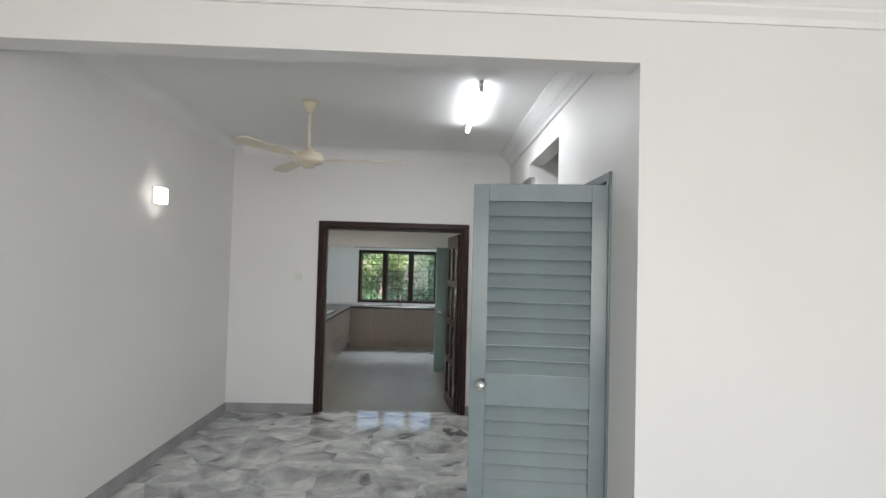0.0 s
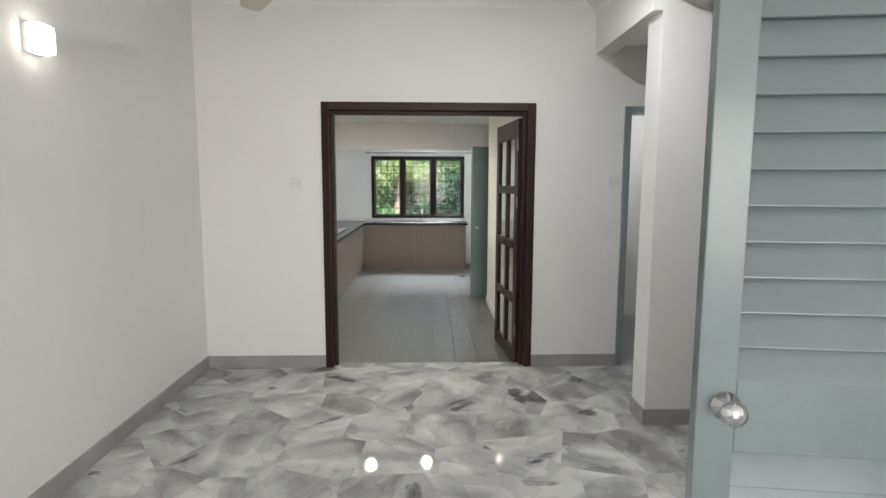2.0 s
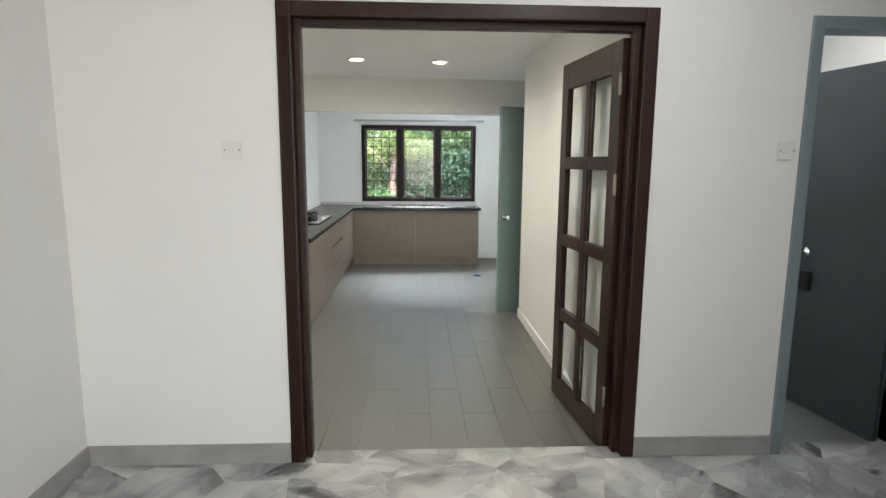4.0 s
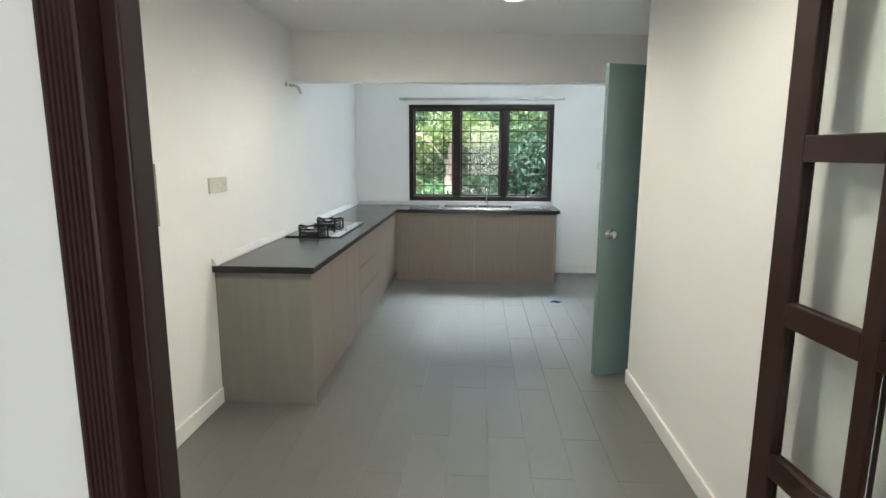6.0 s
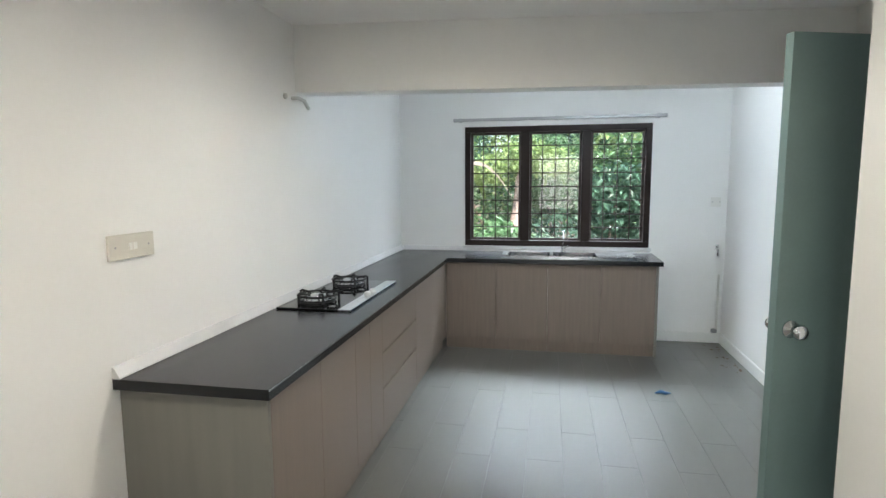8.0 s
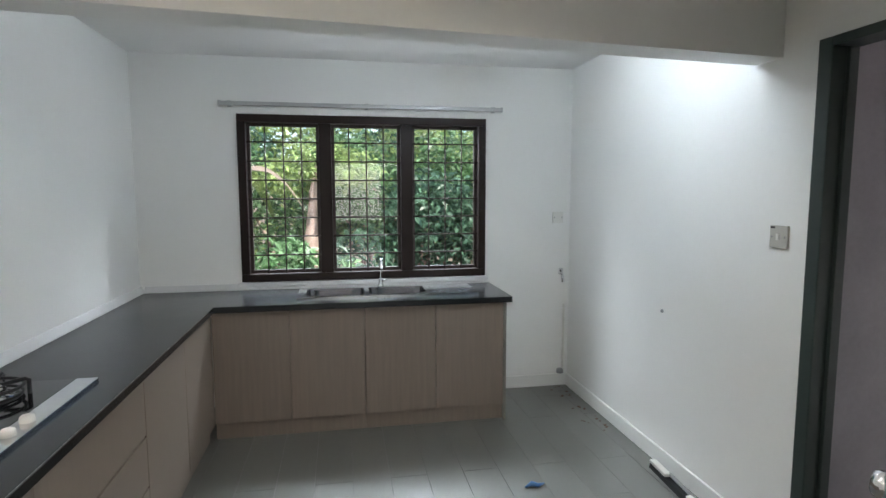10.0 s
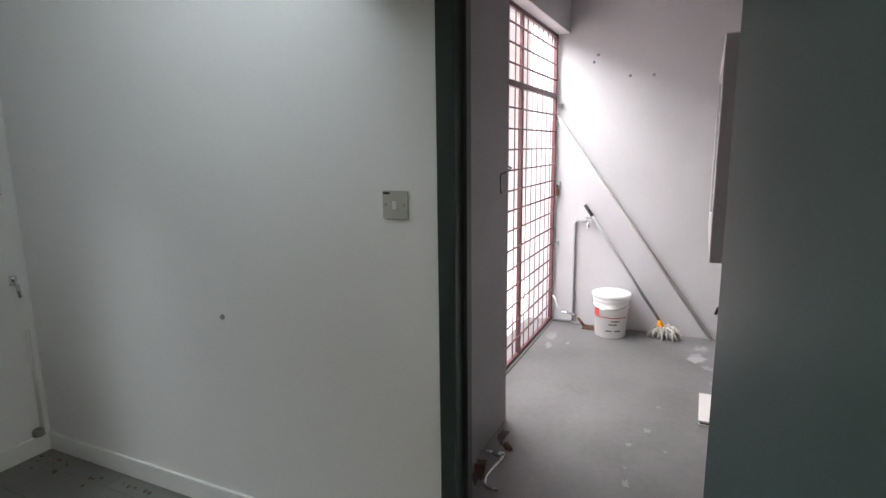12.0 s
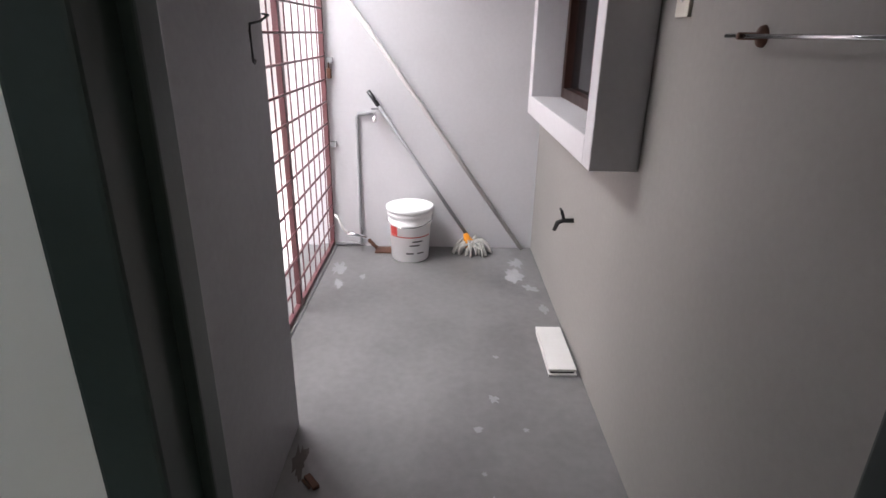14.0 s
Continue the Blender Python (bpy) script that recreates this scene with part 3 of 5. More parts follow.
# grey louvred door on the dining room's side wall
def louvre_door():
    w, h, t = 0.72, 2.12, 0.04
    d = empty("louvred_door", (1.072, 2.862, 0.01), "open glossy blue-grey louvred wooden door", "door", turn=172)
    st = 0.085
    part("stile", box(0, st, -t / 2, t / 2, 0, h, 0.003), GREYDOOR, d)
    part("stile", box(w - st, w, -t / 2, t / 2, 0, h, 0.003), GREYDOOR, d)
    part("top_rail", box(st, w - st, -t / 2, t / 2, h - 0.095, h, 0.003), GREYDOOR, d)
    part("lock_rail", box(st, w - st, -t / 2, t / 2, 0.92, 1.09, 0.003), GREYDOOR, d)
    part("bottom_rail", box(st, w - st, -t / 2, t / 2, 0, 0.15, 0.003), GREYDOOR, d)
    slat = None
    for z0, z1, n in ((1.09, h - 0.095, 12), (0.15, 0.92, 10)):
        p = (z1 - z0) / n
        for i in range(n):
            zc = z0 + p * (i + 0.5)
            if slat is None:
                slat = mesh_of("slat", box(st - 0.004, w - st + 0.004, -0.047, 0.047, -0.004, 0.004, 0.003), GREYDOOR)
            piece("slat", slat, d, Matrix.Translation((0, 0, zc)) @ pose(0, 0, 0, -68))
    knob(d, w - 0.062, 1.03, -t / 2, t / 2, CHROME)
    for z in (0.25, 1.1, 1.9):
        hinge(d, 0.004, -t / 2, z, GREYDOOR)
    return d


louvre_door()
lf = empty("door_frame", (RW - 0.012, 2.86 - 0.045, 0), "blue-grey painted frame of the louvred door", "door frame")
lf["kind"] = "structure"
part("jamb", box(0, 0.165, 0, 0.05, 0, 2.20, 0.004), GREYDOOR, lf)
part("jamb", box(0, 0.165, 0.785, 0.835, 0, 2.20, 0.004), GREYDOOR, lf)
part("head", box(0, 0.165, 0.05, 0.785, 2.15, 2.20, 0.004), GREYDOOR, lf)
# closet behind it
structure("wall_closet", box(1.95, 2.0, 2.6, 3.85, -0.012, 2.6), PAINT)
structure("ceiling_closet", box(RW + 0.14, 2.0, 2.6, 3.85, 2.6, 2.65), CEIL)


def flush_door(name, w, h, at, turn, label, knob_mat, material):
    d = empty(name, at, label, "door", turn=turn)
    part("leaf", box(0, w, -0.019, 0.019, 0, h, 0.002), material, d)
    knob(d, w - 0.062, 0.97, -0.019, 0.019, knob_mat)
    return d


zone(KITCHEN_Y)
flush_door("back_door", 0.79, 2.035, (1.075, 9.262, KZ + 0.012), 180 + 18.5, "open flush door painted dull blue-green", STEEL, GREENDOOR)
gf = empty("door_frame", (KR - 0.03, 9.20, KZ), "dark green painted wooden frame of the back door", "door frame")
gf["kind"] = "structure"
part("jamb", box(0, 0.115, 0, 0.06, 0, 2.085, 0.005), GREENFRAME, gf)
part("jamb", box(0, 0.115, 0.815, 0.875, 0, 2.085, 0.005), GREENFRAME, gf)
part("head", box(0, 0.115, 0.06, 0.815, 2.050, 2.085, 0.005), GREENFRAME, gf)
part("stop", box(0.06, 0.10, 0.80, 0.815, 0, 2.048, 0.003), GREENFRAME, gf)
part("threshold", box(0, 0.155, 0.06, 0.815, -0.03, 0.012, 0.003), YARDFLOOR, gf)

zone(0)
# bathroom door
bf = empty("door_frame", (1.335, BW - 0.014, 0), "grey-green painted frame of the bathroom door", "door frame")
bf["kind"] = "structure"
frame_parts(bf, 0.75, 2.15, 0.155, 0.055, GREYDOOR)
bd = flush_door("bathroom_door", 0.63, 2.05, (2.025, BW + 0.135, -0.03), 98, "half-open dark grey-blue flush bathroom door", CHROME, BATHDOOR)
bm = box(0.50, 0.58, 0.019, 0.055, 0.74, 0.86, 0.01)
part("latch", bm, BLACK, bd, "dark metal latch")


zone(KITCHEN_Y)
# kitchen window with burglar grille
def kitchen_window():
    x0, x1, z0, z1 = -1.33, 0.44, 0.862, 2.035
    w = new("window_1")
    w.location.y = ZONE[0]
    tagged(w, "dark brown three-bay wooden window with a burglar grille", "window", "", "structure")
    f = 0.055
    for nm, b in (("window_frame", (x0, x1, KB - 0.012, KB + 0.10, z1 - f, z1)), ("window_frame", (x0, x1, KB - 0.012, KB + 0.10, z0, z0 + f)),
                  ("window_frame", (x0, x0 + f, KB - 0.012, KB + 0.10, z0 + f, z1 - f)), ("window_frame", (x1 - f, x1, KB - 0.012, KB + 0.10, z0 + f, z1 - f))):
        part(nm, box(*b, 0.004), DARKFRAME, w)
    mw = 0.085
    bay = (x1 - x0 - 2 * f - 2 * mw) / 3
    for i in range(3):
        a = x0 + f + i * (bay + mw)
        b = a + bay
        if i < 2:
            part("mullion", box(b, b + mw, KB - 0.012, KB + 0.10, z0 + f, z1 - f, 0.004), DARKFRAME, w)
        c = 0.022
        for s in ((a, b, z1 - f - c, z1 - f), (a, b, z0 + f, z0 + f + c), (a, a + c, z0 + f + c, z1 - f - c), (b - c, b, z0 + f + c, z1 - f - c)):
            part("sash", box(s[0], s[1], KB + 0.05, KB + 0.085, s[2], s[3], 0.002), GRILLE, w)
        p = part("pane", box(a + c, b - c, KB + 0.066, KB + 0.070, z0 + f + c, z1 - f - c), GLASS, w, "clear window glass")
        p.visible_shadow = False
        g = bmesh.new()
        for k in range(1, 4):
            x = a + bay * k / 4
            add_tube(g, [(x, KB + 0.03, z0 + f), (x, KB + 0.03, z1 - f)], 0.005, 6)
        for k in range(1, 8):
            z = z0 + f + (z1 - z0 - 2 * f) * k / 8
            add_tube(g, [(a, KB + 0.022, z), (b, KB + 0.022, z)], 0.006, 6)
        part("grille", g, GRILLE, w, "dark iron burglar bars")
    part("window_sill", box(x0 - 0.02, x1 + 0.02, KB - 0.03, KB - 0.001, z0 - 0.03, z0 - 0.001, 0.004), UPSTAND, w)
    return w


kitchen_window()
r = empty("curtain_rail", (-1.43, KB - 0.03, 2.10), "dull aluminium curtain rail above the kitchen window", "curtain rail")
part("rail", box(0, 1.98, -0.012, 0.012, -0.014, 0.014, 0.004), ALU, r)
for x in (0.06, 0.99, 1.92):
    part("bracket", box(x - 0.012, x + 0.012, 0.005, 0.03, -0.02, 0.02, 0.002), ALU, r)
for x in (0, 1.98):
    part("end_cap", box(x - 0.01, x + 0.01, -0.015, 0.015, -0.017, 0.017, 0.004), ALU, r)


# ---- kitchen units ----
WT, TH = 0.808, 0.038          # worktop height and thickness
FX, FY = -1.425, 11.785          # front planes of the left and the back run
CB = KZ + 0.10


def base_unit(label, x0, x1, y0, y1, fronts, side, end=None):
    """A base cabinet: body, plinth and fronts on the side '+x' or '-y'."""
    u = empty("base_cabinet", (x0, y0, KZ), label, "cabinet", "kitchen base cabinets")
    w, d = x1 - x0, y1 - y0
    top = WT - TH - KZ
    if side == "+x":
        part("body", box(0, w - 0.020, 0.001, d - 0.001, 0.10, top, 0.002), LAMINATE, u)
        part("plinth", box(0, w - 0.035, 0.001, d - 0.001, 0, 0.10), LAMINATE, u)
        for a, b, za, zb, kind in fronts:
            part(kind, box(w - 0.019, w, a + 0.0015, b - 0.0015, za, zb, 0.002), LAMINATE, u)
    else:
        part("body", box(0.001, w - 0.001, 0.020, d, 0.10, top, 0.002), LAMINATE, u)
        part("plinth", box(0.001, w - 0.001, 0.024, d, 0, 0.0995), LAMINATE, u)
        for a, b, za, zb, kind in fronts:
            part(kind, box(a + 0.0015, b - 0.0015, 0, 0.019, za, zb, 0.002), LAMINATE, u)
    if end:
        part("end_panel", box(*end, 0.002), ENDPANEL, u, "plain grey-beige end panel")
    return u


TOPZ = WT - TH - KZ - 0.004
full = (0.105, TOPZ - 0.002)
runs = [(8.48, 9.33, "door"), (9.33, 9.78, "door"), (9.78, 10.6, "drawers"), (10.6, 11.784, "door")]
for i, (a, b, kind) in enumerate(runs):
    L = b - a
    if kind == "drawers":
        fr = [(0, L, 0.105, 0.34, "drawer_front"), (0, L, 0.35, 0.555, "drawer_front"), (0, L, 0.565, TOPZ - 0.002, "drawer_front")]
        lab = "taupe wood-grain base cabinet with three drawers"
    else:
        fr = [(0, L / 2, *full, "door"), (L / 2, L, *full, "door")]
        lab = "taupe wood-grain base cabinet with two plain doors"
    end = (0, FX - KL + 0.0, -0.02, -0.001, 0, TOPZ) if i == 0 else None
    base_unit(lab, KL, FX, a, b, fr, "+x", end)
units = [(-1.425, -0.50), (-0.50, 0.42)]
for i, (a, b) in enumerate(units):
    L = b - a
    end = (L + 0.001, L + 0.02, -0.002, KB - FY - 0.001, 0, TOPZ) if i == 1 else None
    base_unit("taupe wood-grain base cabinet below the sink" if i else "taupe wood-grain corner base cabinet", a, b, FY, KB, [(0, L / 2, *full, "door"), (L / 2, L, *full, "door")], "-y", end)

# worktop in an L with a cut-out for the sink
SX0, SX1, SY0, SY1 = -0.93, 0.28, 11.91, 12.29
wt = empty("worktop", (0, 0, WT), "dark grey L-shaped laminate kitchen worktop with rounded edge", "worktop")
xs, ys = [KL, FX + 0.022, SX0 + 0.03, SX1 - 0.03, 0.47], [8.43, 11.755, SY0 + 0.03, SY1 - 0.03, KB]
solid = {(i, j): i == 0 or (j > 0 and not (i == 2 and j == 2)) for i in range(4) for j in range(4)}
bm = bmesh.new()
grid = {(i, j, z): bm.verts.new((x, y, z)) for i, x in enumerate(xs) for j, y in enumerate(ys) for z in (-TH, 0)}
for (i, j), s in solid.items():
    if s:
        for z in (-TH, 0):
            bm.faces.new([grid[i, j, z], grid[i + 1, j, z], grid[i + 1, j + 1, z], grid[i, j + 1, z]])
        for di, dj, p, q in ((-1, 0, (i, j), (i, j + 1)), (1, 0, (i + 1, j), (i + 1, j + 1)), (0, -1, (i, j), (i + 1, j)), (0, 1, (i, j + 1), (i + 1, j + 1))):
            if not solid.get((i + di, j + dj)):
                bm.faces.new([grid[*p, -TH], grid[*q, -TH], grid[*q, 0], grid[*p, 0]])
bmesh.ops.delete(bm, geom=[v for v in bm.verts if not v.link_faces], context="VERTS")
part("top", bm, WORKTOP, wt)
fillet = [(0.0, 0.001), (0.030, 0.001), (0.029, 0.008), (0.010, 0.038), (0.005, 0.043), (0.0, 0.043)]
up = prism([(KL + u, v) for u, v in fillet], "y", 8.43, KB)
prism([(KB - u, v) for u, v in fillet], "x", KL + 0.031, 0.45, up)
part("upstand", up, UPSTAND, wt, "pale grey corner strip along the wall")
part("metal_strip", box(FX + 0.0225, FX + 0.0245, 8.43, 11.755, -0.006, -0.001), STEEL, wt, "thin bright edge strip")


def sink():
    s = empty("kitchen_sink", (SX0, SY0, WT), "stainless steel double-bowl inset sink with drainer", "sink")
    w, d = SX1 - SX0, SY1 - SY0
    bowls = [(0.055, 0.445), (0.475, 0.865)]
    bm = bmesh.new()
    xs = [0, bowls[0][0], bowls[0][1], bowls[1][0], bowls[1][1], w]
    ys = [0, 0.05, d - 0.06, d]
    for i in range(5):
        for j in range(3):
            if j == 1 and i in (1, 3):
                continue
            add_box(bm, xs[i], xs[i + 1], ys[j], ys[j + 1], 0.0005, 0.010)
    bmesh.ops.remove_doubles(bm, verts=bm.verts, dist=1e-5)
    part("rim", bm, STEEL, s)
    for a, b in bowls:
        bm = bmesh.new()
        cx, cy, rx, ry = (a + b) / 2, (ys[1] + ys[2]) / 2, (b - a) / 2, (ys[2] - ys[1]) / 2
        rings = []
        n = 40
        for k, z in ((1.0, 0.010), (0.97, -0.004), (0.93, -0.12), (0.80, -0.155), (0.15, -0.16)):
            ring = []
            for q in range(n):
                t = 2 * math.pi * q / n
                p = 0.45
                ring.append(bm.verts.new((cx + rx * k * math.copysign(abs(math.cos(t)) ** p, math.cos(t)), cy + ry * k * math.copysign(abs(math.sin(t)) ** p, math.sin(t)), z)))
            rings.append(ring)
        for r0, r1 in zip(rings, rings[1:]):
            for q in range(n):
                f = bm.faces.new([r0[q], r0[(q + 1) % n], r1[(q + 1) % n], r1[q]])
                f.smooth = True
        bm.faces.new(rings[-1])
        part("bowl", bm, BOWL_STEEL_SHADED, s)
        part("waste", lathe([(0, -0.157), (0.03, -0.157), (0.038, -0.152), (0.04, -0.158)], Matrix.Translation((cx, cy, 0)), 20), CHROME, s)
        # flange that fills the cut corners
        part("flange", prism([(cx + (rx - 0.012) * u, cy + (ry - 0.012) * v) for u, v in ((-1.06, -1.06), (-1.06, -0.8), (-0.8, -1.06))], "z", 0.001, 0.0095), STEEL, s)
    for k in range(6):
        x = 0.905 + k * 0.045
        part("drainer_rib", box(x, x + 0.018, 0.07, d - 0.08, 0.010, 0.0122, 0.001), STEEL, s)
    return s


sink()
fa = empty("tap", (-0.36, 12.285, WT + 0.006), "chrome swan-neck kitchen tap behind the sink", "tap")
part("base", lathe([(0, 0), (0.025, 0), (0.025, 0.012), (0.014, 0.02), (0.014, 0.05), (0, 0.05)], None, 16), CHROME, fa)
arc = [(0, 0, 0.05), (0, 0, 0.15)] + [(0, -0.06 + 0.06 * math.cos(a), 0.15 + 0.06 * math.sin(a)) for a in np.linspace(0.2, math.pi, 9)] + [(0, -0.12, 0.12)]
part("spout", tube(arc, 0.009, 10), CHROME, fa)
part("handle", tube([(0.012, 0, 0.04), (0.05, -0.01, 0.055)], 0.006, 8), CHROME, fa)


def hob():
    h = empty("gas_hob", (-1.955, 9.55, WT), "black glass two-burner gas hob with a steel control strip", "hob")
    w, d = 0.43, 0.90
    part("glass_plate", box(0, w - 0.075, 0, d, 0.001, 0.012, 0.003), BLACKGLASS, h)
    part("control_strip", box(w - 0.0745, w, 0, d, 0.001, 0.013, 0.003), STEEL, h, "brushed steel control strip")
    for y in (0.40, 0.50):
        part("knob", lathe([(0, 0.013), (0.021, 0.013), (0.019, 0.03), (0.012, 0.034), (0, 0.034)], Matrix.Translation((w - 0.04, y, 0)), 16), PLASTIC, h, "pale round control knob")
    for y in (0.20, 0.72):
        m = Matrix.Translation((0.155, y, 0))
        part("burner", lathe([(0.085, 0.012), (0.085, 0.018), (0.055, 0.022), (0.055, 0.04), (0.062, 0.042), (0.06, 0.05), (0.02, 0.054), (0, 0.05)], m, 28), STEEL, h, "round bright steel burner cap")
        part("drip_tray", lathe([(0.10, 0.012), (0.105, 0.016), (0.09, 0.018), (0.086, 0.0125)], m, 28), BLACK, h)
        g = bmesh.new()
        ring = [(0.155 + 0.11 * math.cos(a), y + 0.11 * math.sin(a), 0.050) for a in np.linspace(0, 2 * math.pi, 29)]
        add_tube(g, ring, 0.006, 6, False)
        ring = [(0.155 + 0.105 * math.cos(a), y + 0.105 * math.sin(a), 0.024) for a in np.linspace(0, 2 * math.pi, 29)]
        add_tube(g, ring, 0.005, 6, False)
        for k in range(5):
            a = 2 * math.pi * k / 5 + 0.35
            c, s = math.cos(a), math.sin(a)
            add_tube(g, [(0.155 + 0.122 * c, y + 0.122 * s, 0.012), (0.155 + 0.122 * c, y + 0.122 * s, 0.060), (0.155 + 0.112 * c, y + 0.112 * s, 0.066), (0.155 + 0.05 * c, y + 0.05 * s, 0.056)], 0.0075, 6)
        part("pan_support", g, IRON, h, "black cast-iron pan support with five prongs")
    return h


hob()


# ---- switches and small wall things ----
def plate(name, label, w, h, m, keys=1, material=PLASTIC, screws=True):
    """A wall plate in the local xz plane, facing -y."""
    p = new(name)
    p.matrix_world = Matrix.Translation((0, ZONE[0], 0)) @ m
    tagged(p, label, "switch")
    part("cover", box(-w / 2, w / 2, -0.011, 0, -h / 2, h / 2, 0.003), material, p)
    for k in range(keys):
        x = (k - (keys - 1) / 2) * 0.022
        part("rocker", box(x - 0.008, x + 0.008, -0.016, -0.0112, -0.013, 0.013, 0.002), PLASTIC, p)
    if screws:
        for x in (-w * 0.37, w * 0.37):
            part("screw", lathe([(0, 0.0122), (0.004, 0.0122), (0.0045, 0.0112)], Matrix.Translation((x, 0, 0)) @ pose(0, 0, 0, 90), 10), PIPEGREY, p)
    return p


R90, L90 = -90, 90
zone(0)
plate("light_switch", "white light switch on the dining room wall", 0.086, 0.086, pose(-1.315, BW, 1.522), 2)
zone(0)
plate("light_switch", "white switch beside the bathroom door", 0.086, 0.086, pose(1.268, BW, 1.54), 2)
zone(KITCHEN_Y)
sw = plate("light_switch", "square grey-white aged switch on the kitchen side wall", 0.092, 0.092, pose(KR, 10.235, 1.312, 0, 0, -90), 1, AGED)
part("label_bar", box(-0.042, -0.018, -0.0122, -0.0112, 0.034, 0.042), BLACK, sw, "small dark print in the corner")
plate("wall_socket", "small white socket near the kitchen corner", 0.086, 0.086, pose(1.02, KB, 1.30), 1)
plate("wall_socket", "wide cream double socket above the worktop", 0.225, 0.09, pose(KL, 8.56, 1.268, 0, 0, 90), 2, CREAM)
zone(0)
plate("light_switch", "small cream switch at the end of a surface conduit", 0.09, 0.08, pose(1.62, 5.14, 1.53), 1, CREAM)
zone(KITCHEN_Y)
plate("light_switch", "old yellowed switch on the yard wall", 0.085, 0.10, pose(2.28, 9.13, 1.44, 0, 0, 180), 1, CREAM)
zone(0)
cd = thing("cable_conduit", box(1.612, 1.630, 5.126, 5.139, 1.567, 2.42, 0.003), PLASTIC, "thin white surface conduit above a switch", "conduit")
thing("junction_box", box(1.585, 1.655, 5.10, 5.139, 2.42, 2.50, 0.006), CREAM, "small cream junction box on the stair wall", "junction box")
zone(KITCHEN_Y)
PIPEPALE = mat("pale_pipe", (0.55, 0.54, 0.51), 0.45, vary=0.1)
pg = empty("pipe_stub", (KL, 9.93, 1.97), "cut grey pipe end on the kitchen wall", "pipe")
part("elbow", tube([(0, 0.0, 0.02), (0.04, 0.0, 0.02), (0.055, 0.05, 0.01), (0.06, 0.10, -0.03)], 0.011, 8), PIPEPALE, pg)
part("plug", lathe([(0, 0), (0.018, 0), (0.015, 0.012), (0, 0.014)], Matrix.Translation((0, -0.09, 0.02)) @ pose(0, 0, 0, 0, 90), 12), PIPEPALE, pg)
wp = empty("water_pipe", (1.075, KB - 0.02, 0), "pale surface water pipe with a tap stub in the corner", "pipe")
part("pipe", tube([(0, 0, 0.06), (0, 0, 0.62)], 0.009, 8), PLASTIC, wp)
part("stub", tube([(-0.03, 0.018, 0.86), (-0.03, -0.03, 0.86), (-0.03, -0.045, 0.80)], 0.010, 8), CHROME, wp)
part("valve", lathe([(0, 0), (0.016, 0), (0.016, 0.03), (0, 0.03)], Matrix.Translation((-0.03, -0.005, 0.875)), 12), CHROME, wp)
part("drain", lathe([(0, 0), (0.028, 0), (0.026, 0.03), (0.018, 0.035), (0, 0.036)], Matrix.Translation((-0.02, 0.0, 0.065)), 14), PIPEGREY, wp)
thing("wall_plug", lathe([(0, 0), (0.011, 0), (0.009, 0.008), (0, 0.01)], Matrix.Translation((KR, 11.05, 0.834)) @ pose(0, 0, 0, 0, -90), 12), PIPEGREY, "small grey plug in the kitchen wall", "wall plug")

zone(KITCHEN_Y)
bt = empty("tube_light", (0.28, 10.80, KC), "lit fluorescent batten behind the kitchen beam", "ceiling light", turn=90)
part("batten", box(-0.36, 0.36, -0.02, 0.02, -0.03, -0.001, 0.004), PLASTIC, bt)
part("tube", tube([(-0.33, 0, -0.046), (0.33, 0, -0.046)], 0.013, 10), TUBE_K, bt, "glowing white tube")
zone(0)
# fan, tube light, bracket light, downlights
fan = empty("ceiling_fan", (-0.866, 4.47, CZ), "cream three-bladed ceiling fan on a short rod", "fan")
part("canopy", lathe([(0, -0.001), (0.065, -0.001), (0.06, -0.03), (0.035, -0.085), (0.018, -0.10), (0, -0.10)], None, 24), FANCREAM, fan)
part("rod", tube([(0, 0, -0.09), (0, 0, -0.40)], 0.013, 10), FANCREAM, fan)
part("motor", lathe([(0, -0.38), (0.03, -0.38), (0.04, -0.41), (0.10, -0.43), (0.125, -0.46), (0.125, -0.49), (0.10, -0.515), (0.05, -0.525), (0.045, -0.55), (0, -0.555)], None, 32), FANCREAM, fan)
for k in range(3):
    a = radians(2 + 120 * k)
    m = Matrix.Rotation(a, 4, "Z")
    bm = bmesh.new()
    out = [(0.20, 0.045), (0.40, 0.062), (0.72, 0.068), (0.77, 0.05), (0.78, 0.0), (0.77, -0.045), (0.72, -0.058), (0.40, -0.055), (0.20, -0.045)]
    prism(out, "z", -0.004, 0.004, bm)
    for v in bm.verts:
        v.co = m @ (Matrix.Translation((0, 0, -0.475)) @ pose(0, 0, 0, 9) @ v.co)
    b = part("blade", bm, FANCREAM, fan)
    bm = bmesh.new()
    add_box(bm, 0.09, 0.26, -0.018, 0.018, -0.484, -0.478, 0.002, m)
    part("blade_arm", bm, FANCREAM, b)

tl = empty("tube_light", (0.47, 4.42, CZ), "lit fluorescent tube on a white batten", "ceiling light")
part("batten", box(-0.013, 0.013, -0.63, 0.63, -0.030, -0.001, 0.004), PLASTIC, tl)
t = part("tube", tube([(0, -0.585, -0.062), (0, 0.585, -0.062)], 0.019, 12), TUBE, tl, "glowing white tube")
for y in (-0.60, 0.60):
    part("tube_holder", box(-0.017, 0.017, y - 0.014, y + 0.014, -0.08, -0.0305, 0.004), PLASTIC, tl)

sc = empty("wall_light", (LW, 4.46, 2.185), "lit square bracket light with a frosted cover", "wall light")
part("back_plate", box(0, 0.02, -0.055, 0.055, -0.07, 0.07, 0.004), CHROME, sc)
part("shade", box(0.021, 0.085, -0.055, 0.055, -0.065, 0.065, 0.014), SCONCEGLOW, sc, "glowing frosted glass cover")


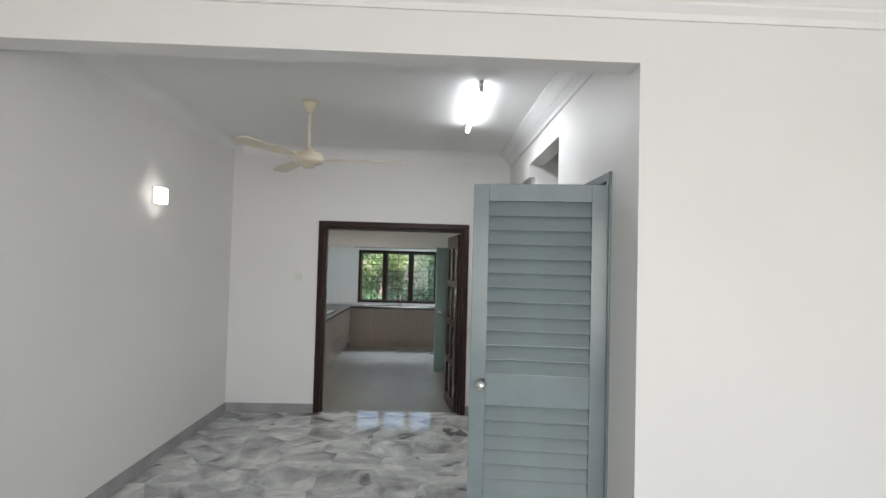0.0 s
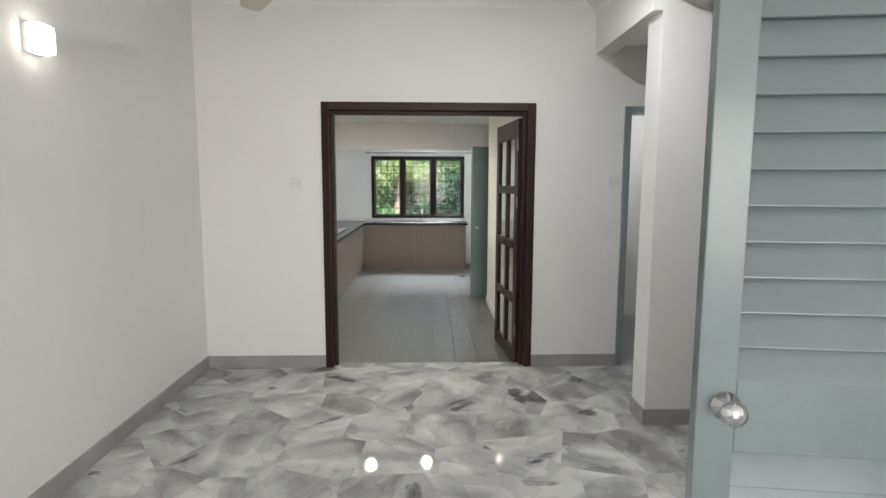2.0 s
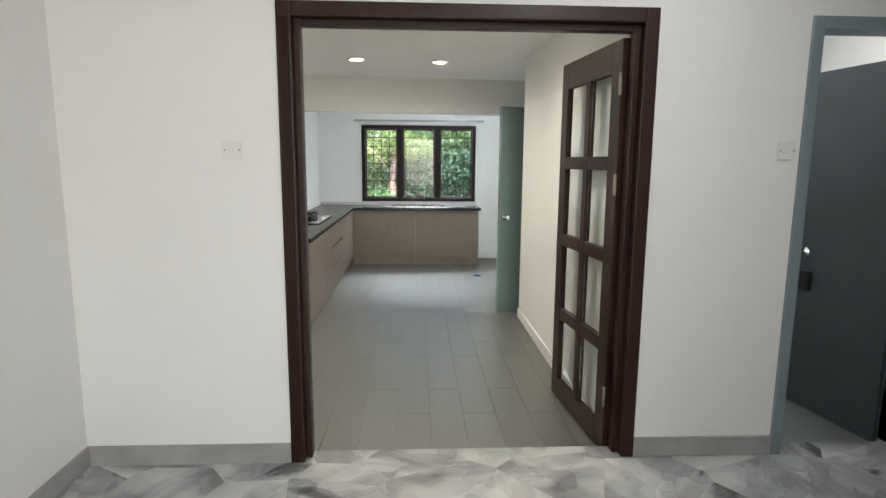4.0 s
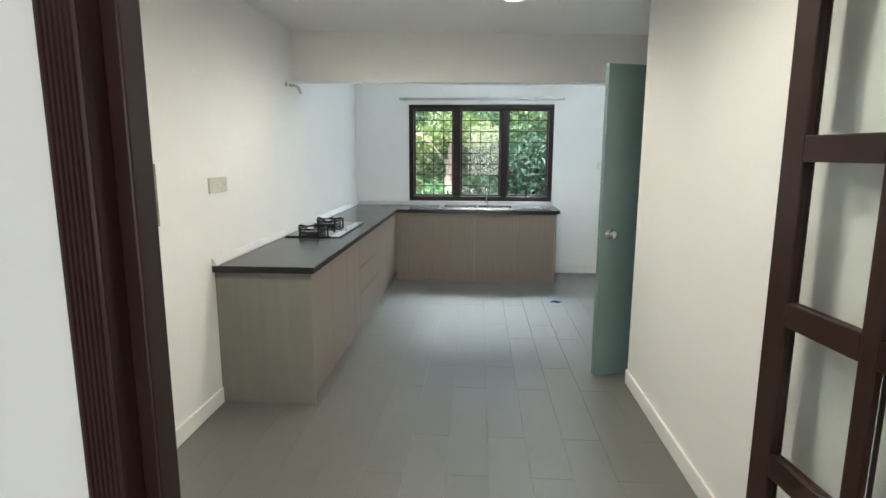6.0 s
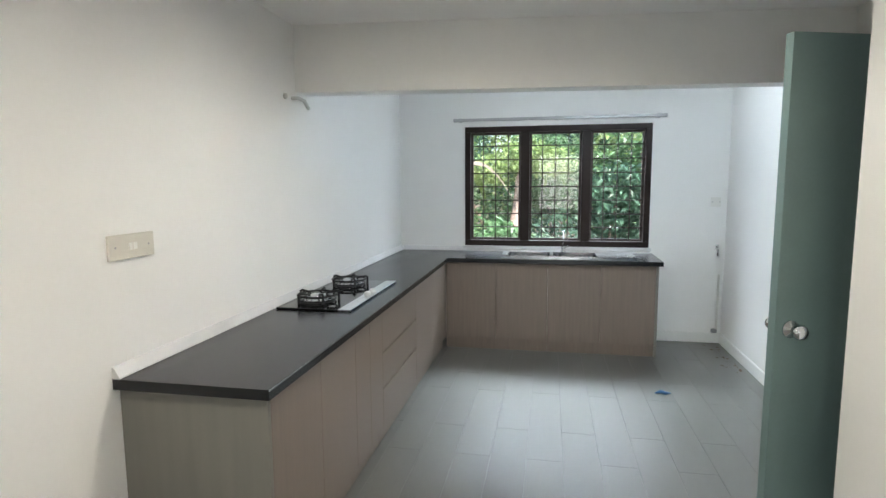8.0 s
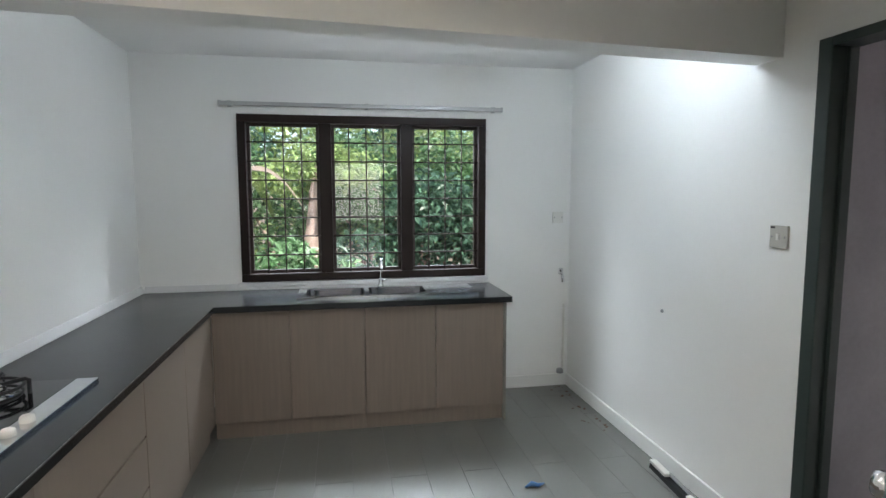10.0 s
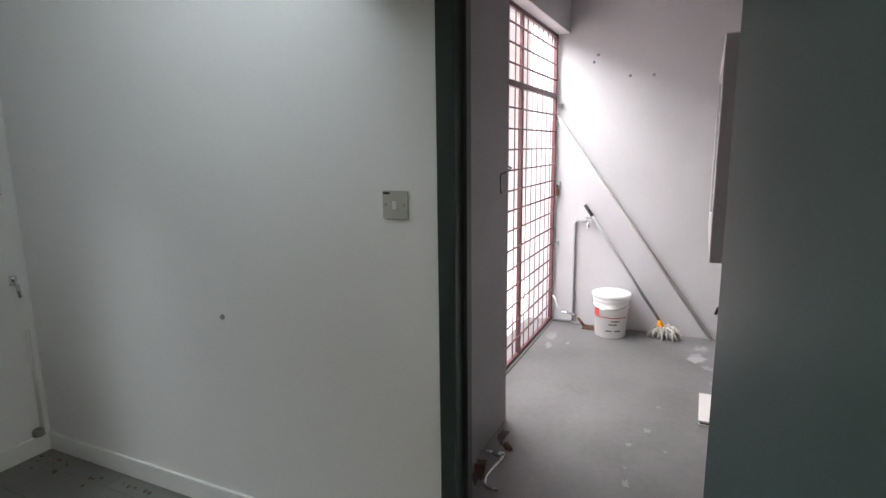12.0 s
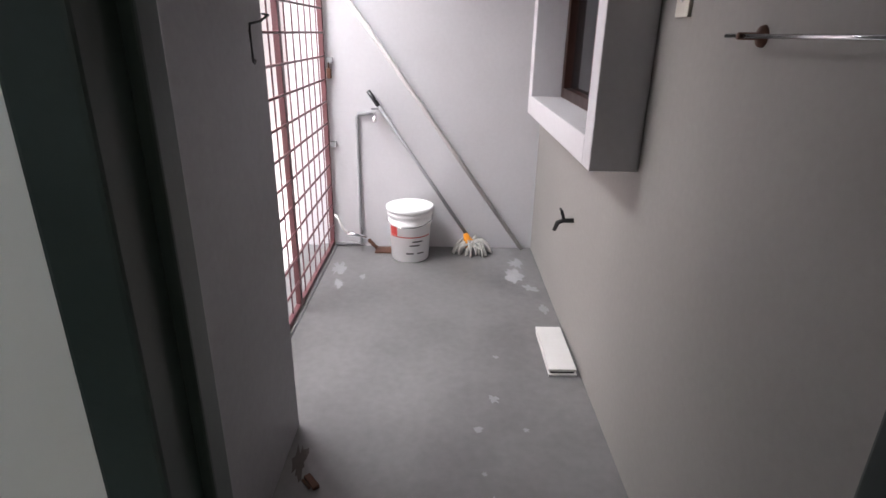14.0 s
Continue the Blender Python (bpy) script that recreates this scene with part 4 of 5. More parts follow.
def downlight(x, y):
    d = empty("downlight", (x, y, KC), "lit round recessed downlight with warm light", "downlight", "kitchen downlights")
    part("rim", lathe([(0.062, -0.001), (0.08, -0.001), (0.078, -0.007), (0.062, -0.007)], None, 28), PLASTIC, d)
    part("disc", lathe([(0, -0.003), (0.061, -0.003), (0.061, -0.006), (0, -0.007)], None, 28), WARMGLOW, d, "glowing warm disc")
    return d


zone(KITCHEN_Y)
for x, y in DOWNLIGHTS:
    downlight(x, y)


zone(0)
# ---- staircase ----
st = empty("staircase", (1.58, 4.0, 0), "dark red-brown wooden staircase climbing beside a white wall", "staircase")
for k in range(9):
    x = 0.255 * k
    z = 0.178 * (k + 1)
    part("riser", box(x, x + 0.02, 0.002, 1.115, 0.178 * k + 0.0005, z - 0.035), STAIRWOOD, st)
    part("tread", box(x - 0.025, x + 0.275, 0.002, 1.115, z - 0.034, z, 0.006), STAIRWOOD, st)
out = [(-0.10, 0.0), (-0.10, 0.30)]
for k in range(9):
    out += [(0.155 + 0.255 * k, 0.30 + 0.178 * k), (0.155 + 0.255 * k, 0.30 + 0.178 * (k + 1))]
out += [(2.4, 1.90), (2.4, 1.6), (0.16, 0.0)]
sk = prism(out, "y", 1.117, 1.138)
part("wall_string", sk, STAIRWOOD, st, "stepped dark wooden skirting")


zone(KITCHEN_Y)
# ---- yard ----
def gate():
    x0, x1, y = 2.445, 4.385, 10.53
    g = empty("metal_gate", (x0, y, YZ), "red-brown iron folding grille gate, closed, bright daylight behind", "gate")
    w, h = x1 - x0, 2.48
    zt = 1.98
    part("frame_post", box(0, 0.03, -0.015, 0.015, 0.01, h, 0.002), GATEPAINT, g)
    part("frame_post", box(w - 0.03, w, -0.015, 0.015, 0.01, h, 0.002), GATEPAINT, g)
    part("sill_bar", box(0.03, w - 0.03, -0.012, 0.012, 0.01, 0.04, 0.002), GATEPAINT, g)
    part("head_bar", box(0.03, w - 0.03, -0.012, 0.012, h - 0.03, h, 0.002), GATEPAINT, g)
    part("transom", box(0.03, w - 0.03, -0.016, 0.016, zt - 0.02, zt + 0.02, 0.002), GATEPAINT, g)
    mid = w / 2
    part("meeting_stile", box(mid - 0.022, mid + 0.022, -0.014, 0.014, 0.04, zt - 0.02, 0.002), GATEPAINT, g)
    part("meeting_stile", box(mid - 0.015, mid + 0.015, -0.012, 0.012, zt + 0.02, h - 0.03, 0.002), GATEPAINT, g)
    bar = mesh_of("upright_bar", box(-0.0045, 0.0045, -0.003, 0.003, 0.04, h - 0.03), GATEPAINT)
    n = 14
    for k in range(1, n):
        x = w * k / n
        if abs(x - mid) > 0.03:
            piece("upright_bar", bar, g, Matrix.Translation((x, 0, 0)))
    cross = mesh_of("cross_bar", tube([(0.03, -0.014, 0), (w - 0.03, -0.014, 0)], 0.0065, 6), GATEPAINT)
    for k in range(1, 14):
        piece("cross_bar", cross, g, Matrix.Translation((0, 0, 0.04 + (zt - 0.06) * k / 14)))
    for k in range(1, 4):
        piece("cross_bar", cross, g, Matrix.Translation((0, 0, zt + (h - zt) * k / 4)))
    for z in (0.72, 1.25, 1.9):
        part("wall_lug", box(w - 0.01, w + 0.014, -0.06, -0.02, z - 0.018, z + 0.018, 0.002), PIPEGREY, g)
    lk = part("padlock", box(w - 0.03, w + 0.004, -0.05, -0.025, 1.14, 1.20, 0.006), RUST, g, "small rusty padlock")
    part("shackle", tube([(w - 0.024, -0.037, 1.195), (w - 0.024, -0.037, 1.222), (w - 0.013, -0.037, 1.234), (w - 0.002, -0.037, 1.222), (w - 0.002, -0.037, 1.195)], 0.004, 6), RUST, lk)
    return g


gate()
structure("trim_gate_kerb", box(2.445, 4.4, 10.50, 10.62, YZ - 0.02, YZ + 0.012, 0.004), YARDFLOOR)

# window with a projecting cement surround
yw = new("window_2")
yw.location.y = ZONE[0]
tagged(yw, "yard window in a projecting cement surround with brown frame", "window", "", "structure")
a0, a1, b0, b1, pj = 2.46, 3.90, 0.93, 1.98, 9.29
part("surround", box(a0, a0 + 0.10, 9.13, pj, b0, b1, 0.006), YARD, yw)
part("surround", box(a1 - 0.10, a1, 9.13, pj, b0, b1, 0.006), YARD, yw)
part("surround", box(a0 + 0.10, a1 - 0.10, 9.13, pj, b0, b0 + 0.10, 0.006), YARD, yw)
part("surround", box(a0 + 0.10, a1 - 0.10, 9.13, pj, b1 - 0.10, b1, 0.006), YARD, yw)
for b in ((2.56, 2.61, 1.03, 1.88), (3.75, 3.80, 1.03, 1.88), (2.61, 3.75, 1.03, 1.08), (2.61, 3.75, 1.83, 1.88), (3.15, 3.21, 1.08, 1.83)):
    part("window_frame", box(b[0], b[1], 9.05, 9.13, b[2], b[3], 0.003), WOOD, yw)
part("pane", box(2.61, 3.75, 9.085, 9.09, 1.08, 1.83), BLACKGLASS, yw, "dark window glass")
vw = new("window_3")
vw.location.y = ZONE[0]
tagged(vw, "small high dark brown bathroom window", "window", "", "structure")
for b in ((1.30, 1.72, 1.62, 1.67), (1.30, 1.72, 2.05, 2.1), (1.30, 1.34, 1.67, 2.05), (1.68, 1.72, 1.67, 2.05)):
    part("window_frame", box(b[0], b[1], 9.04, 9.135, b[2], b[3], 0.003), WOOD, vw)
for k in range(5):
    part("louvre_blade", box(1.34, 1.68, 9.08, 9.085, 1.69 + 0.07 * k, 1.75 + 0.07 * k), BLACKGLASS, vw)

bk = empty("bucket", (4.21, 9.975, YZ), "white plastic paint bucket with a closed lid and red print", "bucket")
part("body", lathe([(0, 0), (0.118, 0), (0.124, 0.006), (0.138, 0.25), (0.146, 0.252), (0.146, 0.27), (0.140, 0.272), (0.142, 0.305), (0.149, 0.307), (0.149, 0.325), (0.143, 0.327), (0.145, 0.345), (0, 0.345)], None, 40), BUCKETWHITE, bk)
part("lid", lathe([(0.146, 0.335), (0.156, 0.337), (0.157, 0.362), (0.150, 0.366), (0.142, 0.358), (0, 0.358)], None, 40), BUCKETWHITE, bk)


def bucket_print(name, a0, a1, z0, z1, material):
    bm = bmesh.new()
    n = 10
    cols = []
    for i in range(n + 1):
        a = radians(a0 + (a1 - a0) * i / n)
        cols.append([bm.verts.new(((0.1245 + 0.014 * (z - 0.006) / 0.244 + 0.0012) * math.cos(a), (0.1245 + 0.014 * (z - 0.006) / 0.244 + 0.0012) * math.sin(a), z)) for z in (z0, z1)])
    for p, q in zip(cols, cols[1:]):
        bm.faces.new([p[0], q[0], q[1], p[1]])
    part(name, bm, material, bk)


bucket_print("print_block", 118, 146, 0.185, 0.245, RED)
bucket_print("print_line", 118, 250, 0.176, 0.183, RED)
for z, b in ((0.145, 208), (0.118, 200), (0.062, 190), (0.062, 222)):
    bucket_print("print_bar", b - 18, b + (4 if z < 0.1 else 12), z, z + 0.009, BLACK)
hd = [(0.152 * math.cos(a), 0.152 * math.sin(a), 0.30 - 0.05 * math.sin((a - 1.2) / 3.6 * math.pi)) for a in np.linspace(1.2, 4.8, 14)]
part("handle", tube(hd, 0.003, 6), STEEL, bk)

mp = empty("mop", (4.30, 9.55, YZ), "string mop with an orange socket leaning on the wall", "mop")
part("handle", tube([(0.0, 0.02, 0.10), (0.075, 0.68, 1.04)], 0.0115, 10), PIPEGREY, mp)
part("grip", tube([(0.07, 0.635, 0.975), (0.077, 0.70, 1.068)], 0.014, 10), BLACK, mp, "black handle end")
part("socket", lathe([(0, 0.05), (0.04, 0.055), (0.034, 0.09), (0.02, 0.13), (0.014, 0.15), (0, 0.15)], pose(0, 0.0, 0.0, -20), 14), ORANGE, mp, "orange plastic socket")
rng = random.Random(5)
bm = bmesh.new()
for k in range(70):
    a, r0 = rng.uniform(0, 2 * math.pi), rng.uniform(0.06, 0.13)
    c, s = math.cos(a), math.sin(a) * 1.1
    w1 = rng.uniform(-0.03, 0.03)
    add_tube(bm, [(0.01 * c, 0.01 * s, 0.085), (0.5 * r0 * c - w1 * s, 0.5 * r0 * s + w1 * c, 0.085 + rng.uniform(-0.02, 0.02)), (0.9 * r0 * c, 0.9 * r0 * s, rng.uniform(0.03, 0.06)), (min(0.09, r0 * c), r0 * s, 0.008)], 0.006, 5)
part("mop_head", bm, COTTON, mp, "grey cotton strings")

thing("leaning_pole", tube([(4.365, 9.20, YZ + 0.005), (4.385, 10.52, 1.75)], 0.014, 10), POLEGREY, "long weathered pole leaning diagonally across the yard wall", "pole")
pp = empty("yard_water_pipe", (4.385, 10.33, YZ), "grey surface water pipe with a brass tap", "pipe")
part("riser_pipe", tube([(0, 0.18, 0.02), (0, 0.01, 0.02), (0, 0.0, 0.04), (0, 0.0, 0.90), (0, -0.01, 0.92), (0, -0.10, 0.925)], 0.0105, 8), PIPEGREY, pp)
part("tap_body", tube([(0, -0.09, 0.925), (-0.02, -0.12, 0.925), (-0.07, -0.125, 0.915), (-0.085, -0.125, 0.88)], 0.012, 8), CHROME, pp)
part("tap_handle", box(-0.05, -0.01, -0.15, -0.10, 0.955, 0.965, 0.003), CHROME, pp)
yt = empty("yard_tap", (3.235, 9.13, 0.51), "dark metal garden tap on the yard wall", "tap")
part("body", tube([(0, 0, 0), (0, 0.05, 0), (0, 0.075, -0.01), (0, 0.09, -0.05)], [0.011, 0.011, 0.012, 0.009], 10), IRON, yt)
part("spindle", tube([(0, 0.045, 0.0), (0, 0.06, 0.045)], 0.008, 8), IRON, yt)
part("handle", tube([(-0.025, 0.063, 0.05), (0.025, 0.063, 0.05)], 0.006, 8), IRON, yt)

ts = empty("tile_stack", (2.80, 9.15, YZ), "two white ceramic tiles stacked against the yard wall", "tiles")
part("tile", box(0, 0.39, 0.0, 0.125, 0.0, 0.012, 0.002), TILEWHITE, ts)
part("tile", box(0.006, 0.394, 0.002, 0.127, 0.022, 0.034, 0.002), TILEWHITE, ts)
part("spacer", box(0.01, 0.38, 0.01, 0.115, 0.0122, 0.0218), BLACK, ts)

tr = empty("towel_rail", (1.87, 9.13, 1.345), "thin metal rail on a round wall bracket", "towel rail")
part("bracket", lathe([(0, 0), (0.022, 0), (0.020, 0.006), (0.007, 0.010), (0.007, 0.05), (0, 0.05)], pose(0, 0, 0, -90), 16), RUST, tr)
part("rail", tube([(0.06, 0.045, 0), (-0.60, 0.045, 0)], 0.0042, 8), STEEL, tr)

hk = empty("wire_hook", (2.30, 10.30, 1.35), "bent iron hook fixed to the grey pier", "hook")
part("wire", tube([(0.145, -0.004, 0.035), (0.10, -0.035, 0.03), (0.0, -0.04, 0.012), (-0.085, -0.04, 0.005), (-0.09, -0.04, -0.01), (-0.085, -0.04, -0.085), (-0.07, -0.038, -0.092), (-0.055, -0.036, -0.085)], 0.0035, 6), IRON, hk)
for y, z in ((10.187, 2.214), (10.22, 2.16), (9.93, 2.035), (9.75, 2.03)):
    thing("wall_screw", lathe([(0, 0), (0.012, 0), (0.009, 0.008), (0, 0.01)], Matrix.Translation((4.4, y, z)) @ pose(0, 0, 0, 0, -90), 10), PIPEGREY, "small screw plug high on the yard wall", "screw", "yard wall screws")
hs = empty("hose_end", (4.25, 10.44, YZ), "short white hose end hanging by the gate", "hose")
part("hose", tube([(0.05, 0.05, 0.26), (0.02, 0.02, 0.24), (0.03, 0.0, 0.17), (0.04, -0.03, 0.13)], 0.009, 8), PLASTIC, hs)
part("nozzle", tube([(0.04, -0.03, 0.13), (0.06, -0.16, 0.10)], [0.013, 0.009], 8), CHROME, hs)
gt = empty("garden_tool", (4.30, 10.19, YZ), "short rusty hand tool on the yard floor", "tool")
part("blade", box(-0.05, 0.05, -0.08, 0.03, 0.0, 0.012, 0.004), RUST, gt)
part("handle", tube([(0.0, 0.02, 0.02), (0.03, 0.08, 0.07)], 0.013, 8), RUST, gt)

# oddments by the pier: an old swan-neck tap and a dark bracket left on the floor
ot = empty("loose_tap", (2.034, 10.168, YZ), "old steel swan-neck tap lying on the yard floor", "tap")
part("spout", tube([(0.004, 0.0, 0.022), (-0.05, 0.005, 0.016), (-0.13, 0.018, 0.012), (-0.20, 0.026, 0.011), (-0.255, 0.010, 0.011), (-0.28, -0.03, 0.011), (-0.275, -0.065, 0.011)], 0.0085, 10), STEEL, ot)
part("body", tube([(0.0, -0.004, 0.022), (0.0, 0.045, 0.022), (0.002, 0.06, 0.022)], [0.016, 0.016, 0.010], 12), STEEL, ot)
part("threaded_end", tube([(0.002, 0.06, 0.022), (0.004, 0.098, 0.020)], 0.010, 10), CHROME, ot)
part("collar", tube([(-0.008, 0.001, 0.022), (-0.055, 0.006, 0.017)], 0.0125, 10), STEEL, ot)
ob = empty("loose_bracket", (1.93, 10.255, YZ), "dark rusty bracket lying beside the pier", "bracket", turn=15)
part("plate", box(-0.07, 0.05, -0.025, 0.025, 0, 0.006, 0.002), RUST, ob)
part("flange", box(-0.07, -0.062, -0.025, 0.025, 0.0065, 0.05, 0.002), RUST, ob)
ob = empty("wood_scrap", (2.148, 10.185, YZ), "small brown wood scrap on the yard floor", "scrap", turn=40)
part("piece", box(-0.035, 0.035, -0.012, 0.012, 0, 0.014, 0.003), RUST, ob)
part("splinter", box(-0.02, 0.03, 0.014, 0.022, 0, 0.008, 0.002), RUST, ob)
rng = random.Random(11)


def splash(name, x, y, z, r, material, label, stretch=1.0, turn=0.0):
    bm = bmesh.new()
    n = 22
    vs = []
    for i in range(n):
        a = 2 * math.pi * i / n
        rr = r * rng.uniform(0.40, 1.15)
        u, v = rr * math.cos(a) * stretch, rr * math.sin(a)
        vs.append(bm.verts.new((x + u * math.cos(turn) - v * math.sin(turn), y + u * math.sin(turn) + v * math.cos(turn), z)))
    bm.faces.new(vs)
    for f in list(bm.faces):
        if f.normal.z < 0:
            f.normal_flip()
    return thing(name, bm, material, label, "stain", "yard floor stains", "stuff")


for x, y, r, s, tn in ((2.626, 9.534, 0.022, 1.6, 0.2), (2.434, 9.613, 0.020, 1.3, 1.0), (2.434, 9.423, 0.014, 1, 0), (2.064, 9.579, 0.020, 2.2, 0.1), (2.20, 9.60, 0.012, 1, 0), (1.86, 9.66, 0.010, 1.5, 0),
                       (2.95, 9.50, 0.014, 1.5, 0.4), (3.98, 10.42, 0.05, 2.2, 0.1), (3.75, 10.38, 0.03, 2.5, 0.2), (3.85, 10.25, 0.022, 2.0, 0), (3.90, 9.30, 0.075, 1.6, 0.3), (4.10, 9.27, 0.06, 1.6, 0.1), (3.72, 9.23, 0.04, 1.8, 0.8), (3.45, 9.19, 0.025, 2.5, 0), (2.52, 10.38, 0.02, 1, 0)):
    splash("paint_splash", x, y, YZ + 0.0015, r, STAIN, "dried white paint splash on the yard floor", s, tn)
splash("dirt_patch", 1.85, 10.24, YZ + 0.001, 0.03, DIRT, "brown dirt in the yard corner by the pier", 3.0, 0.05)
splash("dirt_patch", 2.25, 10.25, YZ + 0.001, 0.03, DIRT, "brown dirt in the yard corner by the pier", 3.2, 0.1)

# oddments on the kitchen floor
ft = empty("lamp_batten", (1.062, 10.985, KZ), "old dark fluorescent batten with white ends along the skirting", "light fitting", turn=-94)
part("channel", prism([(-0.028, 0.0), (0.028, 0.0), (0.022, 0.026), (-0.022, 0.026)], "x", 0, 0.78), IRON, ft)
part("end_block", box(-0.005, 0.165, -0.026, 0.012, 0.0265, 0.046, 0.007), PLASTIC, ft, "white plastic lamp holder")
part("end_block", box(0.37, 0.60, -0.026, 0.010, 0.0265, 0.044, 0.007), PLASTIC, ft, "white plastic lamp holder")
part("tube", tube([(0.15, 0.010, 0.037), (0.76, 0.010, 0.037)], 0.010, 10), PIPEGREY, ft)
rng = random.Random(77)
bm = bmesh.new()
for _ in range(28):
    cx, cy, r = 1.06 - abs(rng.gauss(0, 0.05)), rng.uniform(11.45, 12.33), rng.uniform(0.003, 0.010)
    add_box(bm, cx - r, cx + r, cy - 0.6 * r, cy + 0.6 * r, KZ + 0.0005, KZ + 0.0005 + 0.5 * r, 0, Matrix.Translation((cx, cy, 0)) @ Matrix.Rotation(rng.uniform(0, 3), 4, "Z") @ Matrix.Translation((-cx, -cy, 0)))
thing("floor_crumbs", bm, CRUMB, "small brown crumbs of old plaster along the skirting", "debris", "", "stuff")
sb = thing("plastic_scrap", tube([(0.28, 10.90, KZ + 0.006), (0.32, 10.915, KZ + 0.014), (0.35, 10.90, KZ + 0.010), (0.39, 10.92, KZ + 0.006)], [0.004, 0.014, 0.012, 0.004], 6), BLUE, "small blue plastic scrap on the kitchen floor", "scrap")

# ---- outside ----
# two unseen slabs added to stop sun leaking in between the rooms
structure("roof_sun_block", box(-2.3, 1.3, 6.5, 12.58, 2.95, 3.06), CEIL)
structure("roof_sun_block_yard", box(1.3, 4.9, 6.5, 10.9, 2.95, 3.06), CEIL)
structure("path_outside", box(1.3, 12.0, 10.62, 12.6, -0.32, -0.12), PINKWALL)
structure("wall_outside", box(1.7, 12.0, 12.6, 12.75, -0.3, 5.5), PINKWALL)
structure("boundary_wall", box(-12, 12, 22.0, 22.2, -0.3, 1.0), BOUNDARY)


def leaf_blob(bm, centre, radii, count, size, rng, droop=0.3):
    """Many small pointed leaves scattered through a rounded volume."""
    for _ in range(count):
        while True:
            p = Vector((rng.uniform(-1, 1), rng.uniform(-1, 1), rng.uniform(-1, 1)))
            if 0.25 < p.length < 1:
                break
        c = Vector(centre) + Vector((p.x * radii[0], p.y * radii[1], p.z * radii[2]))
        s = size * rng.uniform(0.6, 1.4)
        m = Matrix.Translation(c) @ Euler((rng.uniform(-0.9, 0.9), rng.uniform(-0.9, 0.9), rng.uniform(0, 6.28))).to_matrix().to_4x4()
        v = [bm.verts.new(m @ Vector(q)) for q in ((0, 0, 0), (s * 0.5, s * 0.24, 0.05 * s), (s, 0, -droop * s), (s * 0.5, -s * 0.24, 0.05 * s))]
        bm.faces.new([v[0], v[1], v[2]])
        bm.faces.new([v[0], v[2], v[3]])


def shrub(name, label, at, blobs, size, material, seed, trunk=0.05):
    rng = random.Random(seed)
    s = empty(name, at, label, "shrub", "garden shrubs")
    st = bmesh.new()
    lf = bmesh.new()
    for cx, cy, cz, r, n in blobs:
        add_tube(st, [(0.1 * cx, 0.1 * cy, 0), (0.5 * cx, 0.5 * cy, 0.55 * cz), (cx, cy, cz)], [trunk, trunk * 0.6, trunk * 0.25], 6)
        leaf_blob(lf, (cx, cy, cz), (r, r * 0.8, r * 0.85), n, size, rng)
    part("trunk", st, BARK, s)
    part("crown", lf, material, s)
    return s


GZ = -0.30
shrub("garden_shrub", "dense dark green shrub behind the kitchen window", (0.3, 15.6, GZ), [(-0.5, 0, 0.8, 0.7, 700), (0.3, 0.2, 1.3, 0.75, 900), (0.9, -0.1, 0.9, 0.7, 800), (0.2, 0, 1.6, 0.6, 700), (1.2, 0.3, 1.5, 0.7, 800)], 0.13, LEAF_B, 1)
shrub("garden_shrub", "bright green shrub behind the kitchen window", (1.0, 17.2, GZ), [(-0.6, 0, 1.6, 0.9, 800), (0.5, 0, 1.7, 0.9, 900), (-1.2, 0, 2.0, 0.8, 800), (0.1, 0.2, 2.3, 0.7, 700), (1.4, 0, 2.1, 0.8, 700)], 0.13, LEAF_A, 2)
shrub("garden_shrub", "mixed green shrub beside the pale trunk", (-1.2, 16.4, GZ), [(-0.5, 0, 1.0, 0.8, 700), (0.4, 0.2, 1.7, 0.7, 700), (-0.9, 0.3, 2.0, 0.7, 700), (0.5, 0.1, 2.1, 0.7, 600)], 0.12, LEAF_A, 3)
shrub("garden_shrub", "tall green shrub at the back of the garden", (-3.2, 17.6, GZ), [(-0.6, 0, 1.0, 0.9, 600), (0.6, 0, 1.8, 0.9, 700), (-0.2, 0, 2.2, 0.8, 700), (1.0, 0.2, 2.2, 0.8, 600)], 0.14, LEAF_B, 4)
shrub("garden_shrub", "yellow-green sunlit shrub high behind the window", (2.6, 18.2, GZ), [(-0.8, 0, 2.2, 0.9, 700), (0.4, 0, 2.4, 0.9, 800), (-0.2, 0, 1.5, 1.0, 700), (-1.9, 0, 2.4, 0.8, 700)], 0.14, LEAF_C, 6)
shrub("garden_shrub", "low leafy plant below the kitchen window", (-1.6, 14.6, GZ), [(-0.3, 0, 0.75, 0.45, 350), (0.35, 0, 0.95, 0.4, 350), (0.9, 0.1, 0.7, 0.4, 300)], 0.14, LEAF_A, 7, 0.02)

shrub("garden_shrub", "deep green hedge at the back of the garden", (0.2, 19.6, GZ), [(-2.6, 0, 1.2, 1.1, 700), (-1.2, 0, 1.4, 1.1, 700), (0.2, 0, 1.3, 1.1, 700), (1.6, 0, 1.4, 1.1, 700), (-2.9, 0.3, 2.7, 0.9, 800), (-1.7, 0.3, 2.9, 0.9, 800), (-0.5, 0.3, 2.8, 0.9, 800), (0.8, 0.3, 2.9, 0.9, 800), (2.0, 0.3, 2.8, 0.9, 800), (3.2, 0.3, 2.9, 0.9, 800)], 0.17, LEAF_C, 9)

